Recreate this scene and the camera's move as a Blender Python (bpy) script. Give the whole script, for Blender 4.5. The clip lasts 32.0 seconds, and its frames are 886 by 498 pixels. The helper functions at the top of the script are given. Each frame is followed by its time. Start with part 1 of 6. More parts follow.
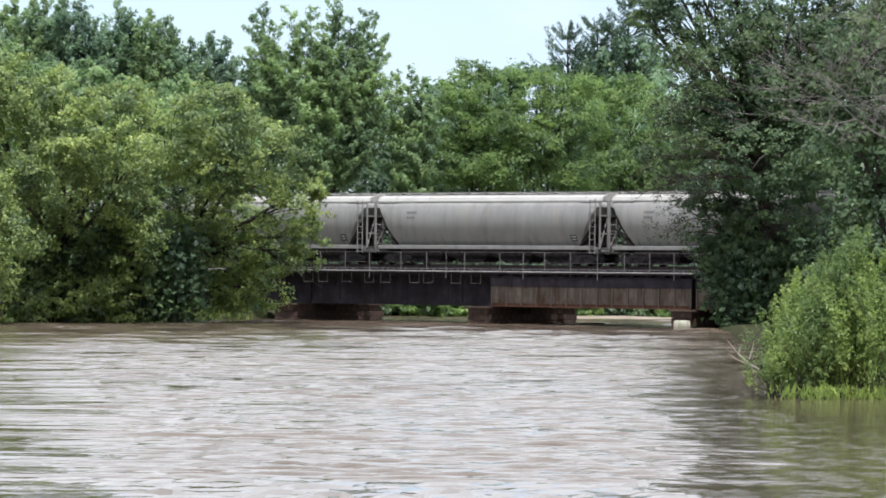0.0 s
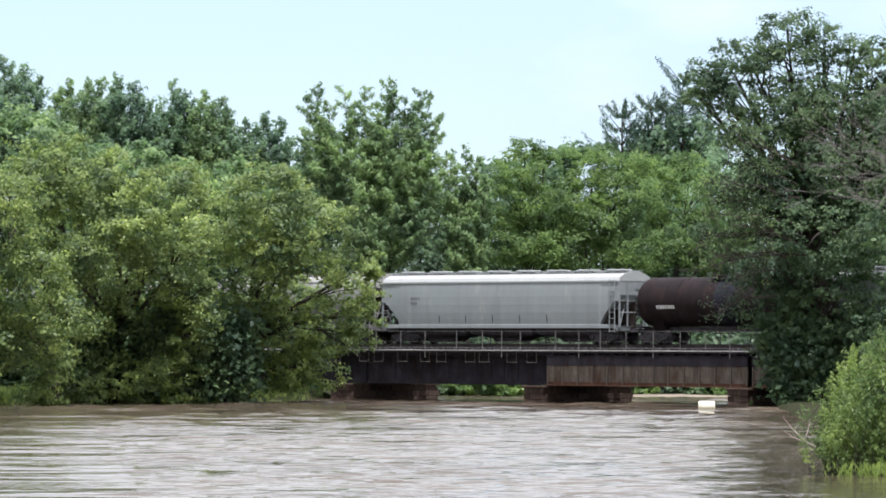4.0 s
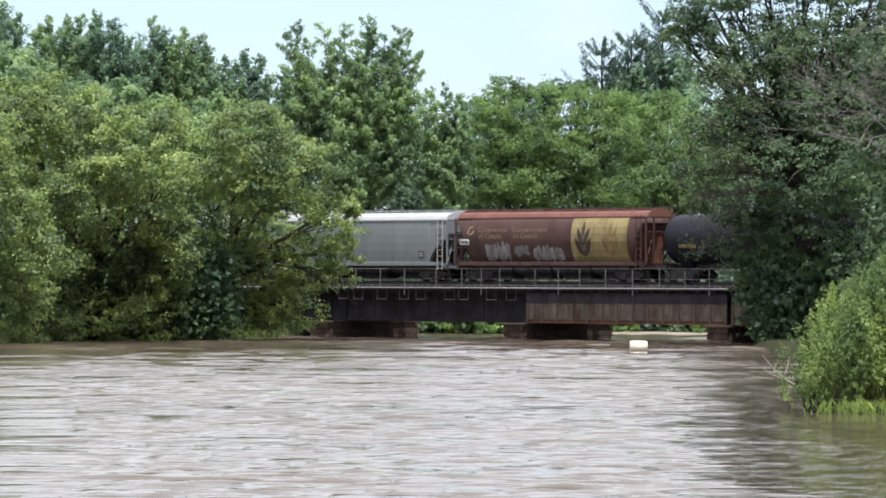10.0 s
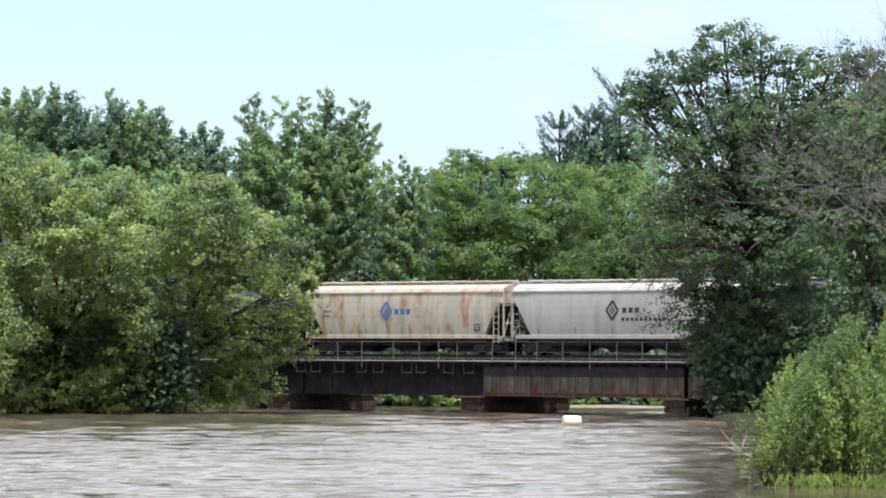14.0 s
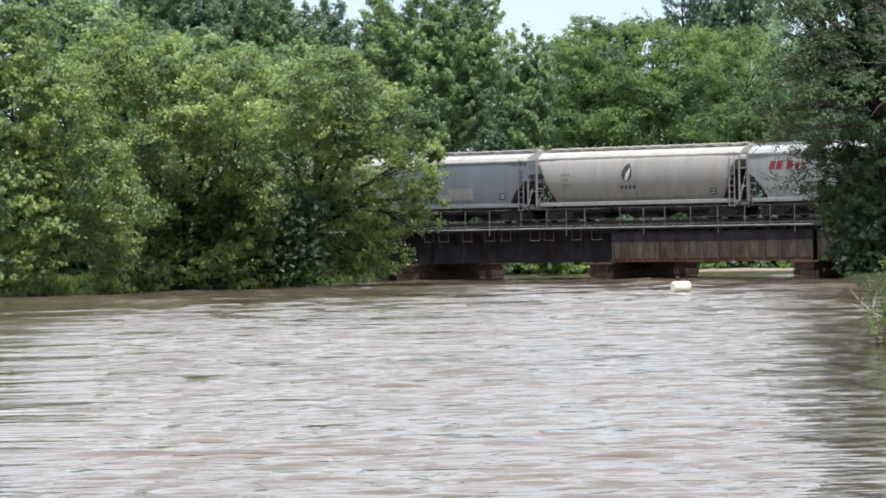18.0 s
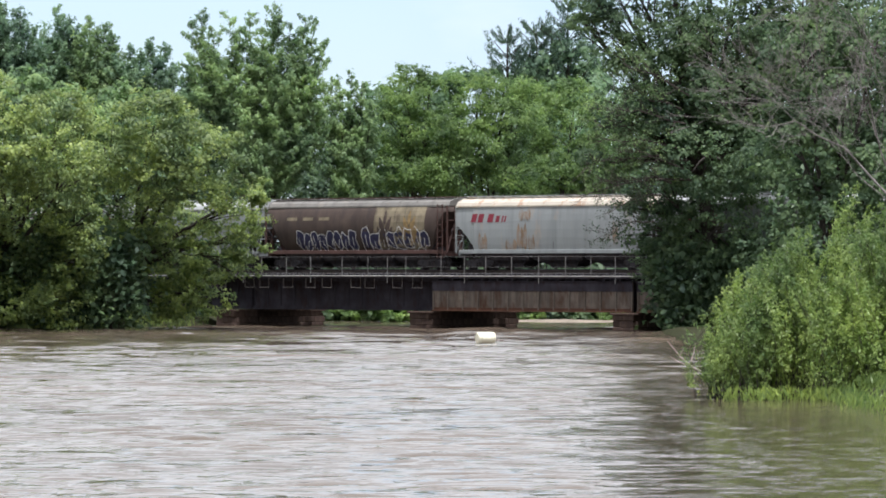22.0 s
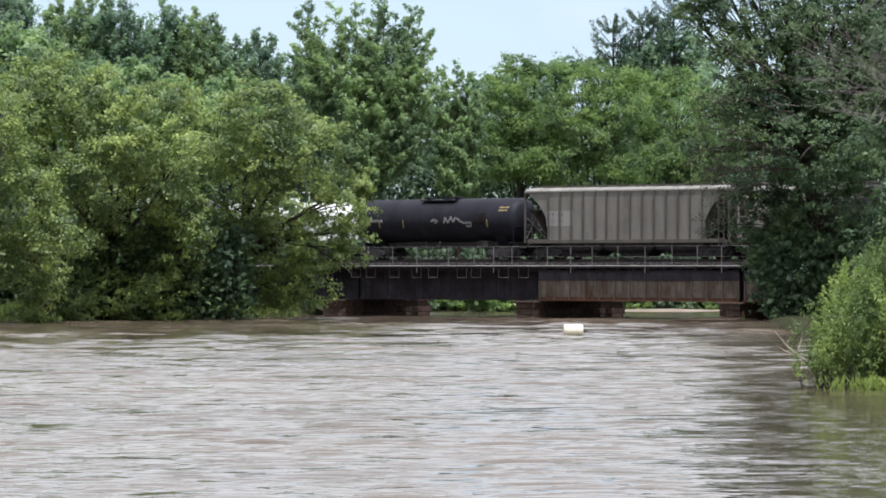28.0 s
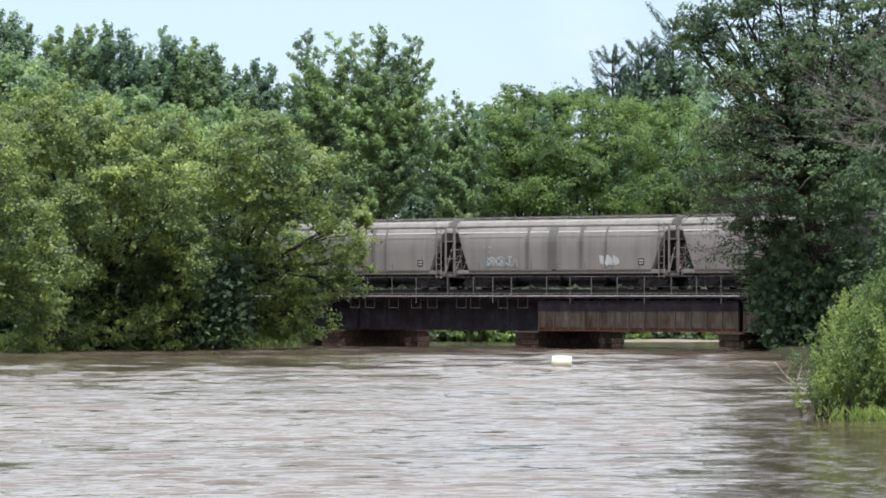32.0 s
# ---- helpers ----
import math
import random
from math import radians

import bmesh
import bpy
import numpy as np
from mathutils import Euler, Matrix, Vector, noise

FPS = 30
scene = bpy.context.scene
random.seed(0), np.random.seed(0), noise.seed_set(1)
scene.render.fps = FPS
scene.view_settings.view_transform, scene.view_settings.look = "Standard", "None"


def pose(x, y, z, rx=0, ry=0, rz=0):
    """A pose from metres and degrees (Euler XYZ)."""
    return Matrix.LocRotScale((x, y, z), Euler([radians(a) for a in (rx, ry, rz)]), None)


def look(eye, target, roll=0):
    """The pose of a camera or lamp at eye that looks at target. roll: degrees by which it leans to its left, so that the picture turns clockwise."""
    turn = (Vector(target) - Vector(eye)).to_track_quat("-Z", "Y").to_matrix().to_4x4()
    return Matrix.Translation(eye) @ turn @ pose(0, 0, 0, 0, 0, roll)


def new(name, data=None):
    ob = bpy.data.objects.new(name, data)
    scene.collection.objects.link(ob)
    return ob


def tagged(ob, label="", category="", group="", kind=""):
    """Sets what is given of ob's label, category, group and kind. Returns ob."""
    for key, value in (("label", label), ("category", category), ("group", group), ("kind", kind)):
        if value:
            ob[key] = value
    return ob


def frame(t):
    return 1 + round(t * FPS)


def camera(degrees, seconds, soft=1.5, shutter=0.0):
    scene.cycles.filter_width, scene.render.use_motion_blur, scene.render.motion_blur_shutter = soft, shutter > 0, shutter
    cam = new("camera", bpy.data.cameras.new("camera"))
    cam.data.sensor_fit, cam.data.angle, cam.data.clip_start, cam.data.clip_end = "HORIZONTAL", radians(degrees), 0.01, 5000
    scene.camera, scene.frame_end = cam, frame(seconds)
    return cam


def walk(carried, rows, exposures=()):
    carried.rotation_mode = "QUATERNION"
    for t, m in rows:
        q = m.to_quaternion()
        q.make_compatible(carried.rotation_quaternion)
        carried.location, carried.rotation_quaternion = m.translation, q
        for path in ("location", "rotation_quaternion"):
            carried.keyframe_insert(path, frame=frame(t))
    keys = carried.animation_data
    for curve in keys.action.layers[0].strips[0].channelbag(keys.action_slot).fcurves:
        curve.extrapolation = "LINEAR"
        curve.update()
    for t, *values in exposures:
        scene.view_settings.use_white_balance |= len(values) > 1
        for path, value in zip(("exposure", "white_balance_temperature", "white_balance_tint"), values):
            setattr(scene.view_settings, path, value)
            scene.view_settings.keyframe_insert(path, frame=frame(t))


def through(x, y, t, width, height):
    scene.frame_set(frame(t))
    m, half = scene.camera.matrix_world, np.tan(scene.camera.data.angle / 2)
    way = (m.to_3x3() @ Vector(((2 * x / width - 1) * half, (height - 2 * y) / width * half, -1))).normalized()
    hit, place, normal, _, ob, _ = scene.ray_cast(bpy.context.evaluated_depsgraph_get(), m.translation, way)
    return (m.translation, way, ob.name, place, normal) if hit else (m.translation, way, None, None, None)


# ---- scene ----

# The camera stands on the bank, held by hand with a long lens: seconds, yaw, pitch and roll in degrees.
EYE = (0.0, 0.0, 3.4)
PATH = [
    (0, -0.489, 0.255, 0.538), (0.5, -1.222, 0.219, 0.068), (1, -0.886, 0.503, -0.008), (1.5, -0.951, 0.786, 0.008),
    (2, -0.684, 0.929, 0.217), (2.5, -0.076, 1.010, 0.603), (3, 0.094, 1.318, 0.362), (3.5, 0.287, 1.280, 0.157),
    (5.5, -0.032, 1.405, 0.584), (6, -0.174, 1.576, 0.422), (6.5, -0.272, 1.722, 0.402), (7, -0.570, 1.172, 0.584),
    (7.5, -0.384, 0.851, 0.887), (8, -0.381, 0.651, 0.316), (8.5, -0.370, 0.577, 0.020), (9, -0.000, 0.439, -0.200),
    (9.5, 0.162, 0.303, -0.288), (10, -0.033, 0.470, 0.236), (10.5, 0.038, 0.999, 0.365), (11, -0.156, 1.079, 0.179),
    (11.5, -0.288, 1.145, 0.197), (12, -0.253, 1.204, 0.162), (12.5, -0.284, 1.139, 0.176), (13, -0.473, 1.296, 0.185),
    (13.5, -0.625, 1.457, 0.259), (15.5, -0.196, 1.224, 0.351), (16, -0.198, 1.310, 0.047), (16.5, -0.151, 1.051, -0.115),
    (17, -0.218, 1.056, -0.222), (17.5, -0.062, 0.990, -0.378), (18, 1.078, -0.272, -1.079), (18.5, 1.054, -0.079, -1.271),
    (19, 1.034, -0.612, -0.819), (19.3, 1.934, -1.041, -1.800), (19.5, 1.668, -1.221, -1.270), (19.7, 0.895, -1.224, -1.050),
    (20, -0.331, -0.646, -0.951), (20.5, -1.475, -0.279, -0.399), (21, -1.049, 0.155, -0.204), (21.5, -1.275, 0.069, -0.162),
    (22, -1.254, 0.319, 0.079), (22.5, -1.145, 0.331, 0.075), (23, 0.033, 0.302, -0.036), (23.5, -0.107, 0.320, 0.003),
    (24, -0.109, 0.538, -0.020), (24.5, -0.132, -0.184, -0.030), (26.5, -0.010, -0.060, 0.049), (27, -0.042, 0.200, 0.028),
    (27.5, -0.039, 0.435, 0.003), (28, 0.126, 0.186, -0.042), (28.5, 0.141, 0.134, 0.062), (29, 0.144, 0.079, 0.040),
    (29.5, 0.130, 0.102, 0.029), (30, 0.117, 0.218, -0.027), (30.5, 0.111, 0.293, -0.040), (31, 0.115, 0.244, -0.003),
    (31.5, 0.115, 0.408, -0.066), (32, 0.117, 0.580, -0.034),
]
cam = camera(11.479, 32.0, soft=1.8)


def held(yaw, pitch, roll):
    """A camera pose at EYE. yaw: to the left from +y; pitch: up; roll: as look()."""
    a, p = radians(yaw), radians(pitch)
    ahead = Vector((-math.sin(a) * math.cos(p), math.cos(a) * math.cos(p), math.sin(p)))
    return look(EYE, Vector(EYE) + ahead * 100, roll)


walk(cam, [(t, held(*turn)) for t, *turn in PATH], exposures=[(t, e, 6080, 13.0) for t, e in ((0, 0.25), (13, 0.25), (19.2, 0.19), (19.6, -0.2), (20.0, -0.36), (20.35, -0.2), (20.8, 0.14), (26, 0.18), (27, 0.08), (29, 0.08), (32, 0.14))])

# World: a pale summer sky with high white cloud, and one high sun behind the camera.
SUN_DIR = Vector((0.08, -0.29, 0.95)).normalized()
world = bpy.data.worlds.new("sky")
world.use_nodes = True
scene.world = world
wn, wl = world.node_tree.nodes, world.node_tree.links
sky = wn.new("ShaderNodeTexSky")
sky.sky_type, sky.sun_disc = "NISHITA", False
sky.sun_elevation = math.asin(SUN_DIR.z)
sky.sun_rotation = math.atan2(SUN_DIR.x, SUN_DIR.y)
sky.air_density, sky.dust_density, sky.ozone_density = 1.0, 0.5, 2.0
w_co = wn.new("ShaderNodeTexCoord")
w_map = wn.new("ShaderNodeMapping")
w_map.inputs["Scale"].default_value = (3.0, 3.0, 7.0)
w_noise = wn.new("ShaderNodeTexNoise")
w_noise.inputs["Scale"].default_value, w_noise.inputs["Detail"].default_value, w_noise.inputs["Roughness"].default_value = 2.4, 6.0, 0.45
w_ramp = wn.new("ShaderNodeValToRGB")
w_ramp.color_ramp.elements[0].position, w_ramp.color_ramp.elements[1].position = 0.42, 0.72
w_ramp.color_ramp.elements[0].color = (0.57, 0.57, 0.57, 1)
w_mix = wn.new("ShaderNodeMixRGB")
w_mix.inputs[2].default_value = (4.25, 5.25, 6.4, 1)
wl.new(w_co.outputs["Generated"], w_map.inputs[0])
wl.new(w_map.outputs[0], w_noise.inputs["Vector"])
wl.new(w_noise.outputs[0], w_ramp.inputs[0])
wl.new(w_ramp.outputs[0], w_mix.inputs[0])
wl.new(sky.outputs[0], w_mix.inputs[1])
w_cloud = wn.new("ShaderNodeMixRGB")
w_cloud.inputs[2].default_value = (7.1, 7.2, 7.05, 1)
w_band = wn.new("ShaderNodeValToRGB")
w_band.color_ramp.elements[0].position, w_band.color_ramp.elements[1].position = 0.49, 0.7
wl.new(w_noise.outputs[0], w_band.inputs[0])
# unseen white cloud added above the view, to whiten reflections in the water
w_sep = wn.new("ShaderNodeSeparateXYZ")
w_high = wn.new("ShaderNodeMapRange")
w_high.inputs[1].default_value, w_high.inputs[2].default_value, w_high.inputs[4].default_value = 0.085, 0.125, 0.92
w_most = wn.new("ShaderNodeMath")
w_most.operation = "MAXIMUM"
wl.new(w_co.outputs["Generated"], w_sep.inputs[0])
wl.new(w_sep.outputs[2], w_high.inputs[0])
wl.new(w_high.outputs[0], w_most.inputs[0])
wl.new(w_band.outputs[0], w_most.inputs[1])
wl.new(w_most.outputs[0], w_cloud.inputs[0])
wl.new(w_mix.outputs[0], w_cloud.inputs[1])
wl.new(w_cloud.outputs[0], wn["Background"].inputs[0])
wn["Background"].inputs[1].default_value = 0.15
sun = new("sun", bpy.data.lights.new("sun", "SUN"))
sun.data.energy, sun.data.angle, sun.data.color = 5.0, radians(0.6), (1.0, 0.975, 0.94)
sun.matrix_world = look(SUN_DIR * 500, (0, 0, 0))

# ---- materials ----
def node_mat(name):
    m = bpy.data.materials.new(name)
    m.use_nodes = True
    return m, m.node_tree.nodes, m.node_tree.links, m.node_tree.nodes["Principled BSDF"]


def noise_at(n, l, scale, detail=4.0, stretch=None, rough=0.55):
    co = n.new("ShaderNodeTexCoord")
    tex = n.new("ShaderNodeTexNoise")
    tex.inputs["Scale"].default_value, tex.inputs["Detail"].default_value, tex.inputs["Roughness"].default_value = scale, detail, rough
    if stretch:
        mp = n.new("ShaderNodeMapping")
        mp.inputs["Scale"].default_value = stretch
        l.new(co.outputs["Object"], mp.inputs[0])
        l.new(mp.outputs[0], tex.inputs["Vector"])
    else:
        l.new(co.outputs["Object"], tex.inputs["Vector"])
    return tex.outputs[0]


def ramp(n, l, value, a, b, ca=(0, 0, 0, 1), cb=(1, 1, 1, 1)):
    r = n.new("ShaderNodeValToRGB")
    r.color_ramp.elements[0].position, r.color_ramp.elements[1].position = a, b
    r.color_ramp.elements[0].color, r.color_ramp.elements[1].color = ca, cb
    l.new(value, r.inputs[0])
    return r.outputs[0]


def mix(n, l, fac, a, b, how="MIX"):
    m = n.new("ShaderNodeMixRGB")
    m.blend_type = how
    for slot, v in zip(m.inputs, (fac, a, b)):
        if hasattr(v, "is_output"):
            l.new(v, slot)
        elif isinstance(v, tuple):
            slot.default_value = (*v[:3], 1)
        else:
            slot.default_value = v
    return m.outputs[0]


def surface(name, col, rough=0.7, metal=0.0, var=0.2, scale=1.2, grime=None, grime_at=(0.5, 0.75), streak=0.0, bump=0.15, fine=25.0, random_piece=0.0, spec=0.28):
    """Paint, steel, stone or wood: colour with broad and fine variation, stains of a second colour, streaks that run down."""
    m, n, l, b = node_mat(name)
    lo, hi = tuple(c * (1 - var) for c in col), tuple(min(1, c * (1 + var)) for c in col)
    c = mix(n, l, ramp(n, l, noise_at(n, l, scale), 0.3, 0.7), lo, hi)
    if streak:
        runs = ramp(n, l, noise_at(n, l, 1.0, 5, (2.2, 2.2, 0.16)), 0.42, 0.72, (1, 1, 1, 1), (1 - streak, 1 - streak, 1 - streak, 1))
        c = mix(n, l, 1.0, c, runs, "MULTIPLY")
    if grime:
        c = mix(n, l, ramp(n, l, noise_at(n, l, scale * 1.7, 7, (1.3, 1.3, 0.55), 0.62), *grime_at), c, grime)
    if random_piece:
        info = n.new("ShaderNodeObjectInfo")
        c = mix(n, l, 1.0, c, ramp(n, l, info.outputs["Random"], 0.0, 1.0, (1 - random_piece,) * 3 + (1,), (1 + random_piece,) * 3 + (1,)), "MULTIPLY")
    l.new(c, b.inputs["Base Color"])
    b.inputs["Roughness"].default_value, b.inputs["Metallic"].default_value = rough, metal
    b.inputs["Specular IOR Level"].default_value = spec
    if bump:
        bp = n.new("ShaderNodeBump")
        bp.inputs["Strength"].default_value, bp.inputs["Distance"].default_value = bump, 0.02
        l.new(noise_at(n, l, fine, 3), bp.inputs["Height"])
        l.new(bp.outputs[0], b.inputs["Normal"])
    return m


def leaf_mat(name, dark, light, through=0.35, gloss=0.34):
    """Leaves: every leaf its own green, some light passing through."""
    m, n, l, b = node_mat(name)
    geo = n.new("ShaderNodeNewGeometry")
    single = ramp(n, l, geo.outputs["Random Per Island"], 0.0, 1.0)
    clump = ramp(n, l, noise_at(n, l, 1.1, 2), 0.34, 0.68)
    c = mix(n, l, mix(n, l, 0.5, single, clump), dark, light)
    # broad patches put sunny highlights and bluish, hazy shade into the leaf colour
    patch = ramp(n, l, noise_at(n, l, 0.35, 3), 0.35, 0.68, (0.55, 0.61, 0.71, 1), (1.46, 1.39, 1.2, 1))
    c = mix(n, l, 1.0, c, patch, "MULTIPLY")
    l.new(c, b.inputs["Base Color"])
    b.inputs["Roughness"].default_value = 0.47
    b.inputs["Specular IOR Level"].default_value = gloss
    tr = n.new("ShaderNodeBsdfTranslucent")
    l.new(mix(n, l, 1.0, c, (1.05, 1.18, 0.88), "MULTIPLY"), tr.inputs[0])
    ms = n.new("ShaderNodeMixShader")
    ms.inputs[0].default_value = through
    l.new(b.outputs[0], ms.inputs[1])
    l.new(tr.outputs[0], ms.inputs[2])
    l.new(ms.outputs[0], n["Material Output"].inputs[0])
    return m


LEAF_BANK = leaf_mat("bank_leaves", (0.068, 0.122, 0.062), (0.335, 0.405, 0.118), 0.38)
LEAF_DARK = leaf_mat("dark_leaves", (0.12, 0.2, 0.14), (0.25, 0.36, 0.205), 0.46)
LEAF_MID = leaf_mat("mid_leaves", (0.13, 0.212, 0.122), (0.34, 0.45, 0.2), 0.48)
LEAF_LIGHT = leaf_mat("light_leaves", (0.084, 0.15, 0.064), (0.225, 0.325, 0.094), 0.45)
LEAF_WOODS = leaf_mat("woods_leaves", (0.066, 0.112, 0.08), (0.15, 0.215, 0.12), 0.4, 0.25)
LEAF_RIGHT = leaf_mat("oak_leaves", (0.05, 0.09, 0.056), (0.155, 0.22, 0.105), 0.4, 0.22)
LEAF_OLIVE = leaf_mat("olive_leaves", (0.11, 0.17, 0.075), (0.27, 0.37, 0.14), 0.42)
# darkened leaf colour that stands in for shade on two low boughs
LEAF_SHADE = leaf_mat("shaded_leaves", (0.022, 0.04, 0.026), (0.06, 0.09, 0.05), 0.25, 0.15)
LEAF_BUSH = leaf_mat("willow_leaves", (0.088, 0.16, 0.05), (0.32, 0.4, 0.108), 0.4)
NEEDLES = leaf_mat("needles", (0.05, 0.095, 0.07), (0.1, 0.16, 0.1), 0.3)
BARK = surface("bark", (0.05, 0.042, 0.036), 0.95, var=0.35, scale=3, bump=0.6, fine=9)
TWIG_BARK = surface("twig_bark", (0.075, 0.062, 0.055), 0.95, var=0.35, scale=3, bump=0.4, fine=9, spec=0.1)
GREY_BARK = surface("weathered_bark", (0.165, 0.148, 0.136), 0.9, var=0.3, scale=3, bump=0.5, fine=9)
DRIFTWOOD = surface("driftwood", (0.3, 0.26, 0.225), 0.85, var=0.2, scale=4, bump=0.4)
SOIL = surface("soil", (0.034, 0.034, 0.018), 0.95, var=0.4, scale=0.5, grime=(0.03, 0.045, 0.02), bump=0.5, fine=4, spec=0.05)
SAND = surface("sand", (0.24, 0.2, 0.155), 0.95, var=0.2, scale=0.8, bump=0.4, fine=6)
BALLAST = surface("ballast", (0.2, 0.185, 0.17), 0.95, var=0.4, scale=6, bump=0.8, fine=14)
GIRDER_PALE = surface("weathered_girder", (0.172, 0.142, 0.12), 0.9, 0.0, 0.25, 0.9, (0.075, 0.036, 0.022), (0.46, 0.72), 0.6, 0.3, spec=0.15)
GIRDER_DARK = surface("dark_girder_steel", (0.05, 0.045, 0.056), 0.95, 0.0, 0.35, 0.9, (0.03, 0.014, 0.01), (0.5, 0.8), 0.3, 0.3, spec=0.14)
STEEL_DARK = surface("dark_steel", (0.03, 0.028, 0.033), 0.8, 0.0, 0.3, 2, (0.07, 0.04, 0.028), (0.55, 0.85), 0.0, 0.2, spec=0.12)
RAIL_PAINT = surface("grey_railing", (0.19, 0.182, 0.176), 0.7, 0.0, 0.2, 2, (0.2, 0.12, 0.08), (0.55, 0.8))
DECK_EDGE = surface("pale_cable_duct", (0.36, 0.345, 0.325), 0.7, 0.0, 0.15, 1.5, (0.22, 0.15, 0.11), (0.55, 0.75))
GIRDER_RUST = surface("rusted_flange", (0.1, 0.05, 0.034), 0.95, 0.0, 0.3, 1.2, (0.06, 0.036, 0.028), (0.5, 0.8), spec=0.1)
RAIL_STEEL = surface("rail_steel", (0.06, 0.045, 0.04), 0.6, 0.3, 0.2, 3)
TIE_WOOD = surface("creosoted_tie", (0.047, 0.044, 0.052), 0.95, 0, 0.4, 3, bump=0.5, random_piece=0.35, spec=0.06)
PIER_STONE = surface("pier_stone", (0.09, 0.062, 0.05), 0.95, 0, 0.3, 1.2, (0.05, 0.036, 0.032), (0.42, 0.7), 0.4, 0.6, 8, 0.25, spec=0.08)
BARREL_WHITE = surface("ivory_plastic", (0.82, 0.77, 0.6), 0.45, 0, 0.06, 2, (0.6, 0.48, 0.28), (0.6, 0.85), 0, 0.05)
RUNNING_GEAR = surface("running_gear", (0.054, 0.05, 0.054), 0.9, 0.0, 0.4, 3, (0.07, 0.045, 0.032), (0.5, 0.8), spec=0.1)


def water_mat():
    m, n, l, b = node_mat("muddy_water")
    c = mix(n, l, ramp(n, l, noise_at(n, l, 0.05, 4), 0.35, 0.65), (0.085, 0.064, 0.047), (0.116, 0.088, 0.065))
    l.new(c, b.inputs["Base Color"])
    b.inputs["Roughness"].default_value, b.inputs["IOR"].default_value = 0.03, 1.33
    # small ripples come and go in short patches, with slick water between
    calm = ramp(n, l, noise_at(n, l, 1.5, 3, (1.0, 0.4, 1.0)), 0.4, 0.6, (0.12, 0.12, 0.12, 1), (1, 1, 1, 1))
    last = None
    for scale, dist, stretch in ((2.4, 0.05, (1.0, 0.4, 1.0)), (3.0, 0.028, (0.5, 1.0, 1.0)), (8.0, 0.005, (0.5, 1.0, 1.0))):
        bp = n.new("ShaderNodeBump")
        bp.inputs["Distance"].default_value = dist
        l.new(calm, bp.inputs["Strength"])
        l.new(noise_at(n, l, scale, 3, stretch), bp.inputs["Height"])
        if last:
            l.new(last.outputs[0], bp.inputs["Normal"])
        last = bp
    l.new(last.outputs[0], b.inputs["Normal"])
    return m


WATER = water_mat()

# ---- mesh tools ----
class Shape:
    """Vertices and faces that become one mesh."""

    def __init__(self):
        self.v, self.f = [], []

    def add(self, verts, faces):
        k = len(self.v)
        self.v += [tuple(p) for p in verts]
        self.f += [tuple(i + k for i in f) for f in faces]
        return self

    def box(self, x, y, z, sx, sy, sz, chamfer=0.0):
        hx, hy, hz, c = sx / 2, sy / 2, sz / 2, chamfer
        if not c:
            vs = [(x + i * hx, y + j * hy, z + k * hz) for i in (-1, 1) for j in (-1, 1) for k in (-1, 1)]
            return self.add(vs, [(0, 1, 3, 2), (4, 6, 7, 5), (0, 4, 5, 1), (2, 3, 7, 6), (0, 2, 6, 4), (1, 5, 7, 3)])
        ring = [(-hx + c, -hy), (hx - c, -hy), (hx, -hy + c), (hx, hy - c), (hx - c, hy), (-hx + c, hy), (-hx, hy - c), (-hx, -hy + c)]
        small = [(px * (1 - c / hx), py * (1 - c / hy)) for px, py in ring]
        return self.loft([[(x + p, y + q, zz) for p, q in r] for r, zz in ((small, z - hz), (ring, z - hz + c), (ring, z + hz - c), (small, z + hz))])

    def loft(self, rings, caps=True):
        n = len(rings[0])
        vs = [p for r in rings for p in r]
        fs = [(i * n + j, i * n + (j + 1) % n, (i + 1) * n + (j + 1) % n, (i + 1) * n + j) for i in range(len(rings) - 1) for j in range(n)]
        if caps:
            fs += [tuple(range(n))[::-1], tuple((len(rings) - 1) * n + j for j in range(n))]
        return self.add(vs, fs)

    def sheet(self, rows):
        n = len(rows[0])
        vs = [p for r in rows for p in r]
        return self.add(vs, [(i * n + j, i * n + j + 1, (i + 1) * n + j + 1, (i + 1) * n + j) for i in range(len(rows) - 1) for j in range(n - 1)])

    def tube(self, path, radii, n=6):
        rings, last = [], None
        pts = [Vector(p) for p in path]
        for i, p in enumerate(pts):
            d = (pts[min(i + 1, len(pts) - 1)] - pts[max(i - 1, 0)]).normalized()
            side = d.orthogonal().normalized() if last is None else (last - d * last.dot(d)).normalized()
            last, up = side, d.cross(side)
            r = radii[i] if isinstance(radii, (list, tuple)) else radii
            rings.append([p + side * (r * math.cos(2 * math.pi * k / n)) + up * (r * math.sin(2 * math.pi * k / n)) for k in range(n)])
        return self.loft(rings)

    def mesh(self, name, material, smooth=False):
        me = bpy.data.meshes.new(name)
        me.from_pydata(self.v, [], self.f)
        me.materials.append(material)
        if smooth:
            me.shade_smooth()
        return me


def part(name, shape, material, parent, label="", smooth=False):
    """One mesh object under a thing or a part."""
    ob = new(name, shape if isinstance(shape, bpy.types.Mesh) else shape.mesh(name, material, smooth))
    ob.parent = parent
    if label:
        ob["label"] = label
    return ob


def thing(name, label, category, m=None, group="", kind=""):
    ob = tagged(new(name), label, category, group, kind)
    ob.empty_display_size = 0.3
    if m is not None:
        ob.matrix_basis = m
    return ob


def solid(name, shape, material, label, category="", kind="", smooth=False, group=""):
    return tagged(new(name, shape.mesh(name, material, smooth)), label, category, group, kind)


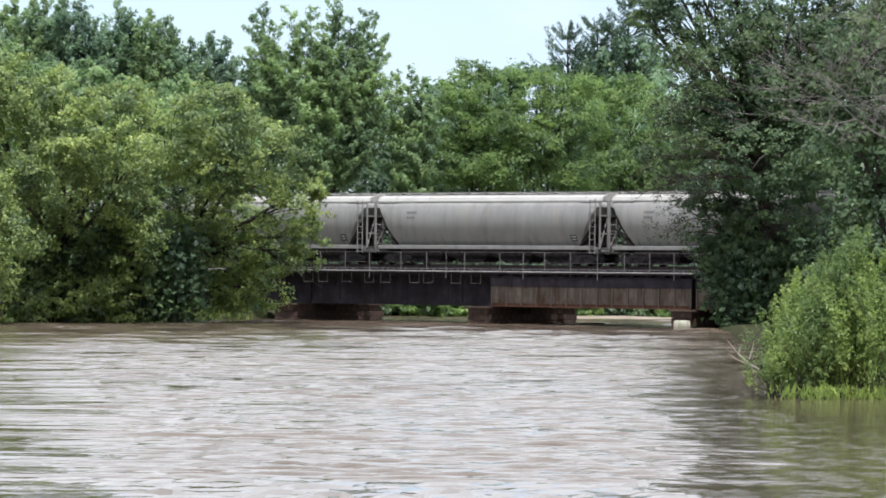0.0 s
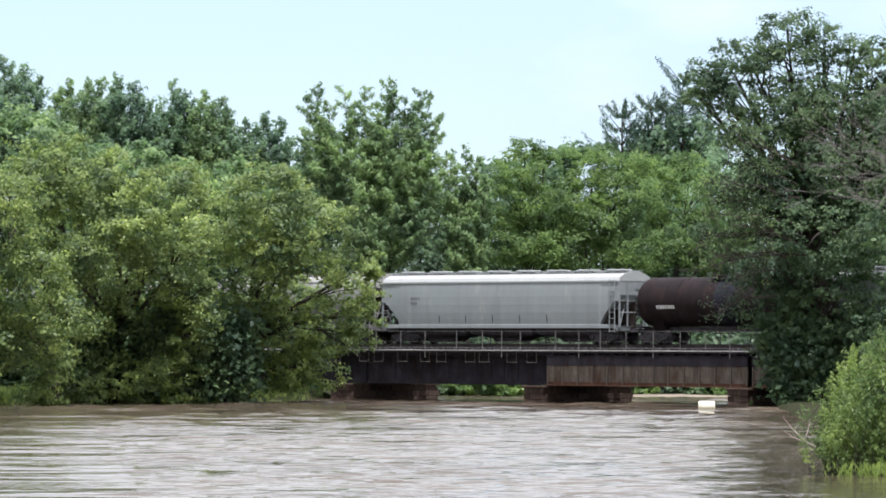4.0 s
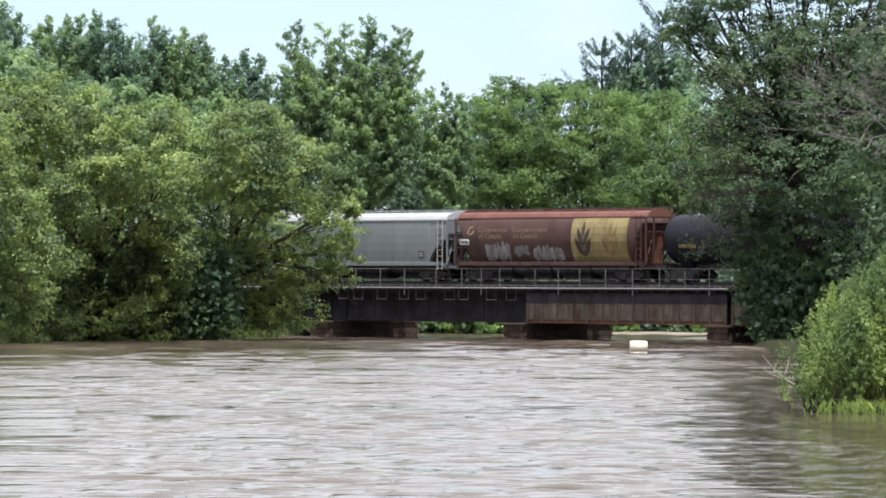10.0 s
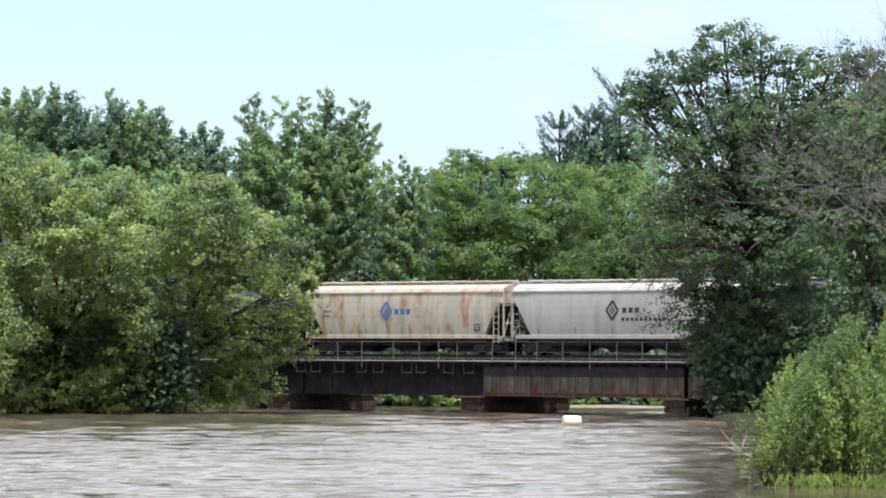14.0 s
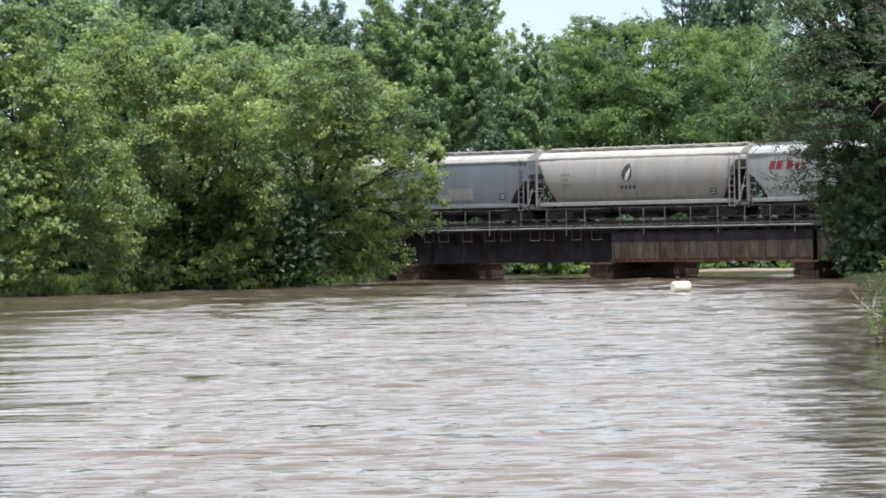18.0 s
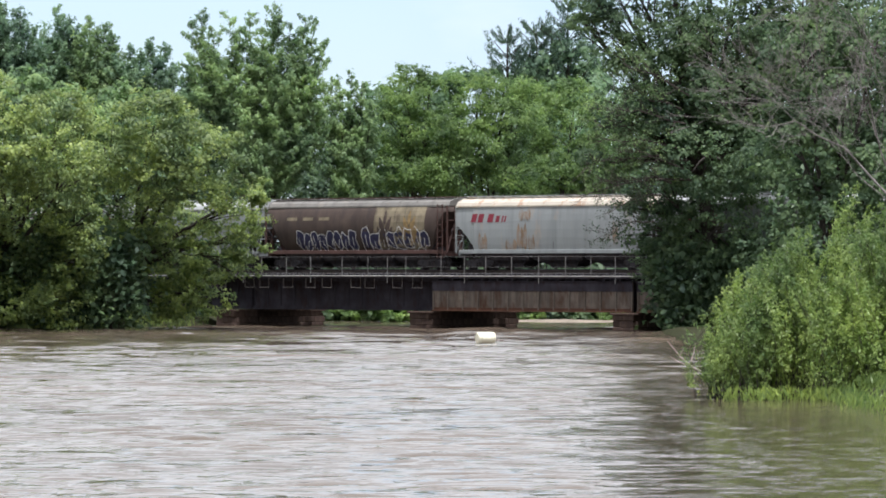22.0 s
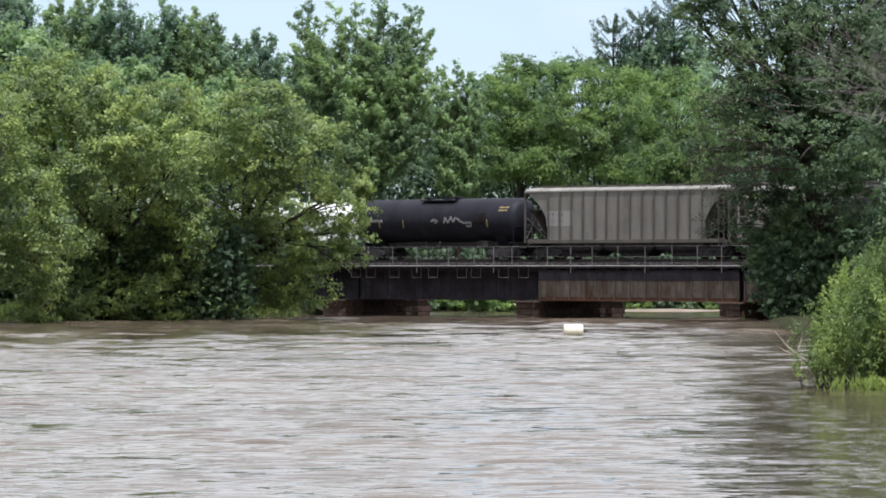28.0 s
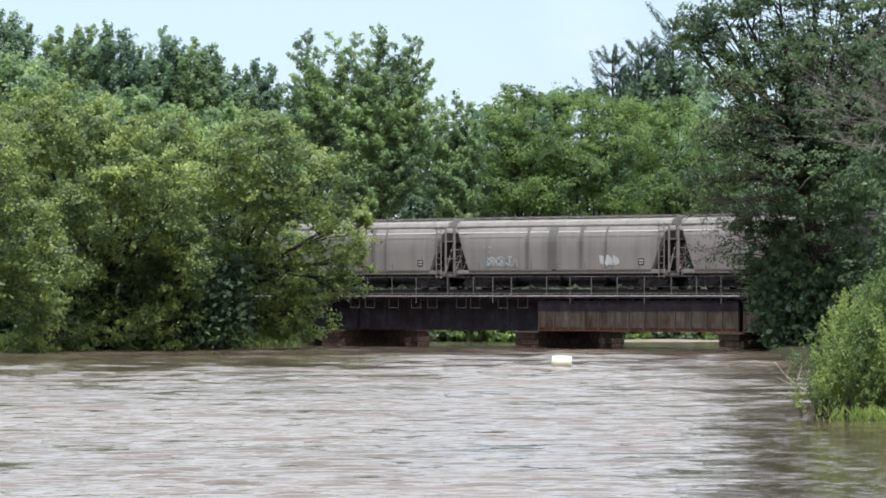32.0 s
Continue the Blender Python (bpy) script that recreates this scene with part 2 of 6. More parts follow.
# ---- the plan: track line over the river, water at z = 0 ----
SKEW = 43.0
E_X, E_Y = math.cos(radians(SKEW)), -math.sin(radians(SKEW))
N_X, N_Y = -math.sin(radians(SKEW)), -math.cos(radians(SKEW))
G_X, G_Y = 5.26, 273.7
RAIL_Z = 3.62
TRACK_N = -2.2


def on_track(u, n, z):
    """The place u metres along the bridge from its middle pier, n metres out from the near girder's face."""
    return (G_X + u * E_X + n * N_X, G_Y + u * E_Y + n * N_Y, z)


def track_pose(u, n, z):
    return pose(*on_track(u, n, z), 0, 0, -SKEW)


def left_bank(y):
    return max(-48.0, -24.7 + (min(y, 289) - 257) * 0.515)


def right_bank(y):
    if y < 140:
        return 13.6 + max(0, 100 - y) * 0.1
    return 13.6 + (y - 140) * 0.04


def smooth_step(a, b, x):
    t = min(1, max(0, (x - a) / (b - a)))
    return t * t * (3 - 2 * t)


def ground_z(x, y):
    inside = min(x - left_bank(y), right_bank(y) - x, 322 - y, y - 6)
    z = 0.35 - 1.9 * smooth_step(-0.4, 1.4, inside) + 0.25 * noise.noise((x * 0.15, y * 0.15, 0))
    rise = smooth_step(3, 60, -inside) * 1.2
    z += rise if inside < 0 else 0
    if y < 6:
        z += smooth_step(6, 1, y) * 1.4
    far = math.hypot(x, y)
    z += smooth_step(400, 2500, far) * 14 + (0 if far < 400 else 5 * noise.noise((x * 0.003, y * 0.003, 3)))
    u = (x - G_X) * E_X + (y - G_Y) * E_Y
    n = (x - G_X) * N_X + (y - G_Y) * N_Y
    bank = smooth_step(36, 40, abs(u)) * smooth_step(5.5, 1.2, n) * smooth_step(-13, -8, n)
    if bank > 0:
        z = max(z, z + (3.1 - z) * bank)
    return z


def ground():
    xs = sorted({*range(-64, 65), *(s * int(64 * 1.35**k) for k in range(1, 14) for s in (-1, 1))})
    ys = sorted({*range(-4, 220, 4), *range(220, 350), *(int(349 + 8 * 1.5**k) for k in range(1, 16)), *(-int(4 + 6 * 1.6**k) for k in range(1, 14))})
    solid("ground", Shape().sheet([[(x, y, ground_z(x, y)) for x in xs] for y in ys]), SOIL, "dark damp river-bank soil with weeds and leaf litter", "ground", "structure", True)
    s = Shape()
    s.sheet([[(12 + i * 0.7, 305.5 + j * 1.1 + 0.4 * math.sin(i * 0.9), -0.08 + 0.05 * j + 0.03 * math.sin(i * 0.7 + j)) for i in range(20)] for j in range(6)])
    solid("sandbar", s, SAND, "pale sandy bar behind the bridge piers", "sandbar", "structure", True)


ground()

FLOW = Vector((-0.07, -1.0, 0)).normalized()
FLOW_SPEED = 1.15


def river():
    """The water sheet with standing ripples; it drifts with the current."""
    rng = np.random.default_rng(7)
    # columns fan out with distance; the outermost reach under the banks
    xs = np.concatenate([[-60.0, -42.0, -34.0], np.arange(-29, 25, 0.72), [30.0, 40.0, 60.0]])
    ys = np.concatenate([np.arange(4, 30, 1.0), np.arange(30, 52, 0.3), np.arange(52, 190, 0.135), np.arange(190, 330, 0.28), np.arange(330, 372, 1.0)])
    gx, gy = np.meshgrid(xs, ys)
    fan = np.clip(ys / 300, 0.25, 1.2)
    gx *= fan[:, None]
    gx[:, 0], gx[:, -1] = -60, 50
    gz = np.zeros_like(gx)
    # ripples near, longer swells far out: count, shortest, longest, steepness, weight over distance
    bands = ((50, 0.6, 1.5, 0.0095, np.interp(gy, (100, 190), (1.0, 0.3))), (40, 1.3, 2.6, 0.0075, np.interp(gy, (80, 140, 240), (0.45, 1.0, 1.0))), (26, 2.4, 4.5, 0.0055, np.interp(gy, (90, 210), (0.1, 1.0))))
    for count, short, long, steep, weight in bands:
        for i in range(count):
            wave = math.exp(rng.uniform(math.log(short), math.log(long)))
            a = math.pi / 2 + min(0.7, max(-0.7, rng.normal() * 0.42))
            k = 2 * math.pi / wave
            wander = 0.6 * np.sin(gx * rng.uniform(0.2, 0.7) + gy * rng.uniform(-0.1, 0.1) + i)
            gz += weight * steep / k * np.sin(k * (math.cos(a) * gx + math.sin(a) * gy) + rng.uniform(0, 6.28) + wander)
    # gusts and boils: wide patches, and narrow streaks across the view
    patch = 0.9 + 0.3 * np.sin(gx * 0.23 + 1.3 * np.sin(gy * 0.07)) * np.sin(gy * 0.09 + 1.1 * np.sin(gx * 0.17))
    for i in range(10):
        patch += 0.18 * np.sin(gx * rng.uniform(0.3, 1.3) + rng.uniform(0, 6) + 1.2 * np.sin(gy * rng.uniform(0.1, 0.4))) * np.sin(gy * rng.uniform(0.25, 1.1) + rng.uniform(0, 6) + np.sin(gx * rng.uniform(0.2, 0.6)))
    # ripples flattened in a view-angle wedge put in reflections of right-bank bush and trees
    calm_wedge = np.clip((gx / np.maximum(gy, 20) - 0.046) / 0.024, 0, 1) * np.clip((190 - gy) / 50, 0, 1)
    gz *= np.clip(patch, 0.3, 1.9)
    gz += np.clip(gz, 0, 1) ** 2 * 5.0
    # streaks of short choppy wavelets, long across the current and narrow along it
    for i in range(4200):
        y0 = 1 / rng.uniform(1 / 300, 1 / 42)
        x0 = rng.uniform(-0.11, 0.09) * y0
        wide = rng.uniform(0.35, 1.2) * max(0.45, y0 / 110) * rng.choice((0.6, 1.0, 1.9))
        deep = max(0.3, rng.uniform(0.8, 2.4) * y0 * y0 * 3.8e-5)
        wave = rng.uniform(0.5, 0.75) if y0 < 185 else rng.uniform(1.0, 1.4)
        steep = rng.uniform(0.06, 0.34)
        phase, slant = rng.uniform(0, 6.28), rng.normal() * 0.12
        a, b = np.searchsorted(ys, (y0 - 2.2 * deep, y0 + 2.2 * deep))
        c, d = np.searchsorted(xs, ((x0 - 2.2 * wide) / fan[a], (x0 + 2.2 * wide) / fan[a]))
        px, py = gx[a:b, c:d] - x0, gy[a:b, c:d] - y0
        gz[a:b, c:d] += steep * wave / 6.28 * np.sin(6.28 / wave * (py + slant * px) + phase) * np.exp(-((px / wide) ** 2) - (py / deep) ** 2)
    gz *= 1 - 0.78 * calm_wedge
    n = len(xs)
    me = bpy.data.meshes.new("river")
    v = np.stack([gx.ravel(), gy.ravel(), gz.ravel()], -1)
    i, j = np.meshgrid(np.arange(len(ys) - 1), np.arange(n - 1), indexing="ij")
    a = (i * n + j).ravel()
    f = np.stack([a, a + 1, a + n + 1, a + n], -1)
    me.vertices.add(len(v))
    me.vertices.foreach_set("co", v.ravel())
    me.loops.add(f.size)
    me.loops.foreach_set("vertex_index", f.ravel())
    me.polygons.add(len(f))
    me.polygons.foreach_set("loop_start", np.arange(0, f.size, 4))
    me.materials.append(WATER)
    me.update(calc_edges=True)
    me.shade_smooth()
    return tagged(new("river", me), "brown rippled flood water of a swollen river", "river", "", "structure")


RIVER = river()

# ---- the railway bridge ----
BRACKET_STEEL = surface("bracket_steel", (0.1, 0.09, 0.085), 0.85, 0.0, 0.25, 2, (0.08, 0.045, 0.03), (0.5, 0.8))
PIERS = (-33.4, -16.9, 0.0, 16.4)


def girder(u0, u1, n, z0, z1, material, label, spacing, parent):
    """A riveted plate girder: web, flanges, end plates and stiffeners, each a part."""
    g = thing("plate_girder", "", "")
    g.parent = parent
    for key in ("label", "category"):
        if key in g:
            del g[key]
    g["label"] = label
    pale = material is GIRDER_PALE
    g.matrix_basis = pose((u0 + u1) / 2 - (0.16 if pale else 0), -n, 0)
    ln = u1 - u0 - (0.36 if pale else 0.14)
    part("web", Shape().box(0, 0.16, (z0 + z1) / 2, ln, 0.03, z1 - z0 - 0.04), material, g)
    part("bottom_flange", Shape().box(0, 0.16, z0 + 0.03, ln, 0.36, 0.06, 0.012).box(0, 0.12, z0 + 0.14, ln, 0.05, 0.16), GIRDER_RUST if material is GIRDER_PALE else material, g)
    # pale spans: dark upper strip paints in the walkway's shade, with some soot
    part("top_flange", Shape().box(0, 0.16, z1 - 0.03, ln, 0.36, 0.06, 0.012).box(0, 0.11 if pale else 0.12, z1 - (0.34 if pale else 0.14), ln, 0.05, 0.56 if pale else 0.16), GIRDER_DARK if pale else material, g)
    k = max(2, round(ln / spacing))
    deep = 0.06 if pale else 0.04
    st = Shape().box(0, 0.15 - deep / 2, (z0 + z1) / 2, 0.09, deep, z1 - z0 - 0.12).box(0.03, 0.138, (z0 + z1) / 2, 0.1, 0.012, z1 - z0 - 0.12).mesh("stiffener", material)
    for i in range(k + 1):
        part("stiffener", st, material, g).location.x = -ln / 2 + 0.06 + i * (ln - 0.12) / k
    return g


def bridge():
    b = thing("railway_bridge", "low rusty steel plate-girder railway bridge with timber deck and walkway railings", "bridge", track_pose(0, 0, 0))
    edges = (-49.5, *PIERS, 32.9, 49.0)
    for u0, u1 in zip(edges, edges[1:]):
        near = u0 >= 0
        girder(u0, u1, 0.0 if near else -1.4, 1.08, 2.95, GIRDER_PALE if near else GIRDER_DARK, "weathered grey girder streaked with rust" if near else "dark steel girder", 1.22, b)
        girder(u0, u1, -3.4, 1.08, 2.95, GIRDER_DARK, "dark steel girder", 2.4, b)
        girder(u0, u1, -6.2, 1.08, 2.95, GIRDER_DARK, "dark steel girder", 4.0, b)
    # timber ties and rails
    tie = Shape().box(0, 0, 0, 0.23, 3.3, 0.26, 0.015).mesh("tie", TIE_WOOD)
    for i in range(190):
        t = part("tie", tie, TIE_WOOD, b)
        t.location = (-47 + i * 0.5, -TRACK_N, 3.31)
    rail = [(-0.07, 0), (0.07, 0), (0.07, 0.02), (0.015, 0.04), (0.015, 0.13), (0.036, 0.14), (0.036, 0.18), (-0.036, 0.18), (-0.036, 0.14), (-0.015, 0.13), (-0.015, 0.04), (-0.07, 0.02)]
    for y in (-0.75, 0.75):
        part("rail", Shape().loft([[(x, -TRACK_N + y + p, 3.44 + q) for p, q in rail] for x in (-130, 130)]), RAIL_STEEL, b, "worn steel running rail")
    # the near walkway: planks on brackets, edge ducts, posts and bars
    part("walkway_plank", Shape().box(0, -0.05, 3.27, 98, 0.295, 0.06, 0.01), TIE_WOOD, b)
    part("walkway_plank", Shape().box(0, 0.25, 3.27, 98, 0.295, 0.06, 0.01), TIE_WOOD, b)
    part("walkway_plank", Shape().box(0, 0.56, 3.27, 98, 0.315, 0.06, 0.01), TIE_WOOD, b)
    # sheet added under the ties to block sun from girders and piers
    part("deck_board", Shape().box(0, 2.95, 3.14, 98, 4.55, 0.05), TIE_WOOD, b)
    part("deck_stringer", Shape().box(0, 0.36, 3.05, 98, 0.1, 0.28, 0.01), TIE_WOOD, b, "dark timber stringer under the walkway")
    part("edge_beam", Shape().box(0, -0.2, 3.2, 98, 0.06, 0.2, 0.01), GIRDER_DARK, b)
    part("cable_duct", Shape().box(0, -0.26, 3.245, 98, 0.06, 0.07, 0.012), DECK_EDGE, b, "pale cable duct along the deck edge")
    part("cable_duct", Shape().box(0, -0.25, 3.4, 98, 0.03, 0.03), RAIL_PAINT, b, "thin pale pipe along the deck edge")
    posts = [-16.04, -14.37, -12.18, -10.05, -7.31, -5.09, -3.44, -1.87, 1.07, 3.0, 4.75, 6.84, 9.01, 11.15, 13.14, 15.03]
    more = [-18.2 - 2.05 * i + 0.3 * math.sin(i * 2.3) for i in range(14)] + [17.1 + 2.05 * i + 0.3 * math.sin(i * 1.9) for i in range(14)]
    for i, u in enumerate(posts + more):
        long = i % 3 == 0
        part("post", Shape().box(0, 0, 3.83 if not long else 3.62, 0.031, 0.031, 1.24 if not long else 1.66), RAIL_PAINT, b).location = (u, -0.28, 0)
    for z, r in ((4.44, 0.009), (3.8, 0.007)):
        part("railing_bar", Shape().tube([(-49, -0.28, z), (49, -0.28, z)], r, 6), RAIL_PAINT, b)
    far = [-48 + i * 2.4 for i in range(41)]
    for u in far:
        part("post", Shape().box(0, 0, 3.83, 0.045, 0.045, 1.24), STEEL_DARK, b).location = (u, 5.4, 0)
    for z in (4.44,):
        part("railing_bar", Shape().tube([(-49, 5.4, z), (49, 5.4, z)], 0.018, 6), STEEL_DARK, b)
    part("edge_beam", Shape().box(0, 5.3, 3.2, 98, 0.1, 0.2), GIRDER_DARK, b)
    # boards added at the far edge to darken the gap under the cars
    for z in (3.38, 3.58):
        part("guard_timber", Shape().box(0, 5.22, z, 98, 0.08, 0.19, 0.01), TIE_WOOD, b, "dark board added along the far deck edge")
    # brackets that carry the walkway over the recessed spans
    br = Shape().tube([(0, -0.18, 3.2), (0, -0.18, 2.5), (0.8, -0.18, 2.5), (0.8, -0.18, 3.2)], 0.022, 5).mesh("bracket", BRACKET_STEEL)
    arm = Shape().box(0, 0.45, 3.15, 0.09, 1.3, 0.1).mesh("walkway_arm", BRACKET_STEEL)
    for i in range(24):
        u = -1.4 - i * 1.86 + 0.35 * math.sin(i * 2.6)
        part("bracket", br, BRACKET_STEEL, b, "rusty pale steel walkway bracket").location = (u, 0, 0)
        for du in (0, 0.8):
            part("walkway_arm", arm, BRACKET_STEEL, b).location = (u + du, 0, 0)
    short = Shape().loft([[(x, y, z) for y, z in ((-0.2, 3.18), (-0.2, 2.98), (0.4, 2.98), (0.4, 3.18))] for x in (-0.06, 0.06)]).mesh("bracket", STEEL_DARK)
    for i in range(26):
        part("bracket", short, STEEL_DARK, b).location = (0.7 + i * 1.22, 0, 0)
    return b


bridge()


def pier(u):
    """A stone pier of coursed blocks with a cap, its long side across the river."""
    p = thing("bridge_pier", "squat brownish stone bridge pier standing in flood water", "pier", track_pose(u - 0.77, 0.25, 0), "bridge piers")
    part("core", Shape().box(0, 4.3, -0.15, 1.4, 8.4, 1.9), PIER_STONE, p)
    rng = random.Random(round(u * 10))
    shapes = [Shape().box(0, 0, 0, w, 0.3, 0.36, 0.03).mesh("stone", PIER_STONE) for w in (0.52, 0.8)]
    long = Shape().box(0, 0, 0, 0.26, 1.02, 0.36, 0.03).mesh("stone", PIER_STONE)
    for c in range(3):
        z = 0.02 + c * 0.375
        xs = (-0.53, 0.0, 0.53) if c % 2 else (-0.4, 0.4)
        for x in xs:
            o = part("stone", shapes[0 if c % 2 else 1], PIER_STONE, p)
            o.location = (x, 0.1 + rng.uniform(-0.02, 0.02), z)
        for k in range(8):
            o = part("stone", long, PIER_STONE, p)
            o.location = (0.7 + rng.uniform(-0.02, 0.02), 0.75 + k * 1.04 - (0.0 if c % 2 else 0.3), z)
    part("cap", Shape().box(0, 4.2, 0.99, 1.85, 8.7, 0.14, 0.03), PIER_STONE, p, "flat stone cap under the girder bearings")


for u in (*PIERS, 32.9):
    pier(u)


def abutment_track():
    """Ballast and ties on the embankments beyond the bridge."""
    s = Shape()
    for a, c in ((-140, -46), (46, 140)):
        s.loft([[on_track(u, TRACK_N + w, z) for w, z in ((-2.6, 2.6), (2.6, 2.6), (1.7, 3.4), (-1.7, 3.4))] for u in (a, c)])
    solid("ballast_bed", s, BALLAST, "grey crushed-stone ballast under the track", "ballast", "stuff")


abutment_track()

# ---- the train ----
# metres along the track that the train has moved past its place at 16 s
SHIFT = [(0, 170.18), (2, 148.54), (4, 127.73), (6, 106.99), (8, 85.99), (10, 64.68), (12, 43.15), (14, 21.55), (16, 0.0), (18, -21.45), (20, -42.81), (22, -64.18), (24, -85.66), (26, -107.34), (28, -129.16), (30, -150.77), (32, -171.44)]
CARS = []  # (thing, place along the track at 16 s)


ROUND_Z = [1.0, 1.12, 1.3, 1.6, 2.0, 2.5, 3.0, 3.4, 3.7, 4.0]
ROUND_Y = [1.62 * math.sqrt(1 - ((z - 2.72) / 2.05) ** 2) for z in ROUND_Z]


def side_y(kind, z):
    """Half width of a car's body at height z over the rail."""
    if kind == "round":
        return float(np.interp(z, ROUND_Z, ROUND_Y))
    if kind == "ribbed":
        return 1.5
    if kind == "slab":
        return 1.58 - 0.34 * max(0.0, (z - 2.8) / 1.2) ** 2
    return 1.6 - 0.1 * ((z - 2.5) / 1.45) ** 2


def truck_meshes():
    wheel = Shape()
    for a, b, r in ((-0.06, 0.06, 0.42), (0.06, 0.09, 0.46)):
        wheel.tube([(0, a, 0), (0, b, 0)], r, 20)
    wheel.tube([(0, -0.1, 0), (0, -0.06, 0)], 0.14, 12)
    frame_s = Shape()
    frame_s.loft([[(x, y, z) for x, z in ((-1.2, 0.42), (-1.0, 0.28), (-0.45, 0.2), (0.45, 0.2), (1.0, 0.28), (1.2, 0.42), (1.15, 0.58), (0.5, 0.72), (-0.5, 0.72), (-1.15, 0.58))] for y in (-0.09, 0.09)])
    frame_s.box(-0.87, -0.1, 0.45, 0.3, 0.1, 0.3, 0.03).box(0.87, -0.1, 0.45, 0.3, 0.1, 0.3, 0.03)
    for x in (-0.22, 0, 0.22):
        frame_s.tube([(x, -0.1, 0.26), (x, -0.1, 0.55)], 0.08, 8)
    return wheel.mesh("wheel", RUNNING_GEAR, True), frame_s.mesh("side_frame", RUNNING_GEAR), Shape().box(0, 0, 0.62, 0.4, 2.1, 0.3, 0.03).box(0, 0, 0.82, 0.5, 0.5, 0.14).mesh("bolster", RUNNING_GEAR), Shape().tube([(0, -0.95, 0.43), (0, 0.95, 0.43)], 0.08, 8).mesh("axle", RUNNING_GEAR)


WHEEL, SIDE_FRAME, BOLSTER, AXLE = truck_meshes()
COUPLER = Shape().box(0, 0, 0.86, 0.9, 0.2, 0.2, 0.03).box(0.42, 0, 0.86, 0.28, 0.34, 0.3, 0.05).mesh("coupler", RUNNING_GEAR)


def running_gear(car, ln, inset=2.0):
    for sx in (-1, 1):
        x0 = sx * (ln / 2 - inset)
        tr = part("truck", BOLSTER, RUNNING_GEAR, car, "dark cast-steel wheel truck")
        tr.location.x = x0
        for dx in (-0.87, 0.87):
            part("axle", AXLE, RUNNING_GEAR, tr).location = (dx, 0, 0)
            for sy in (-1, 1):
                w = part("wheel", WHEEL, RUNNING_GEAR, tr)
                w.matrix_basis = pose(dx, sy * 0.76, 0.43, 0, 0, 0 if sy < 0 else 180)
        for sy in (-1, 1):
            part("side_frame", SIDE_FRAME, RUNNING_GEAR, tr).matrix_basis = pose(0, sy * 1.02, 0, 0, 0, 0 if sy < 0 else 180)
        part("coupler", COUPLER, RUNNING_GEAR, car).matrix_basis = pose(sx * (ln / 2 - 0.42), 0, 0, 0, 0, 0 if sx > 0 else 180)


def ladder_mesh(z0, z1, w, material):
    s = Shape()
    for x in (-w / 2, w / 2):
        s.box(x, 0, (z0 + z1) / 2, 0.05, 0.04, z1 - z0)
    k = int((z1 - z0) / 0.4)
    for i in range(k + 1):
        s.box(0, 0, z0 + 0.1 + i * (z1 - z0 - 0.2) / k, w, 0.035, 0.035)
    return s.mesh("ladder", material)


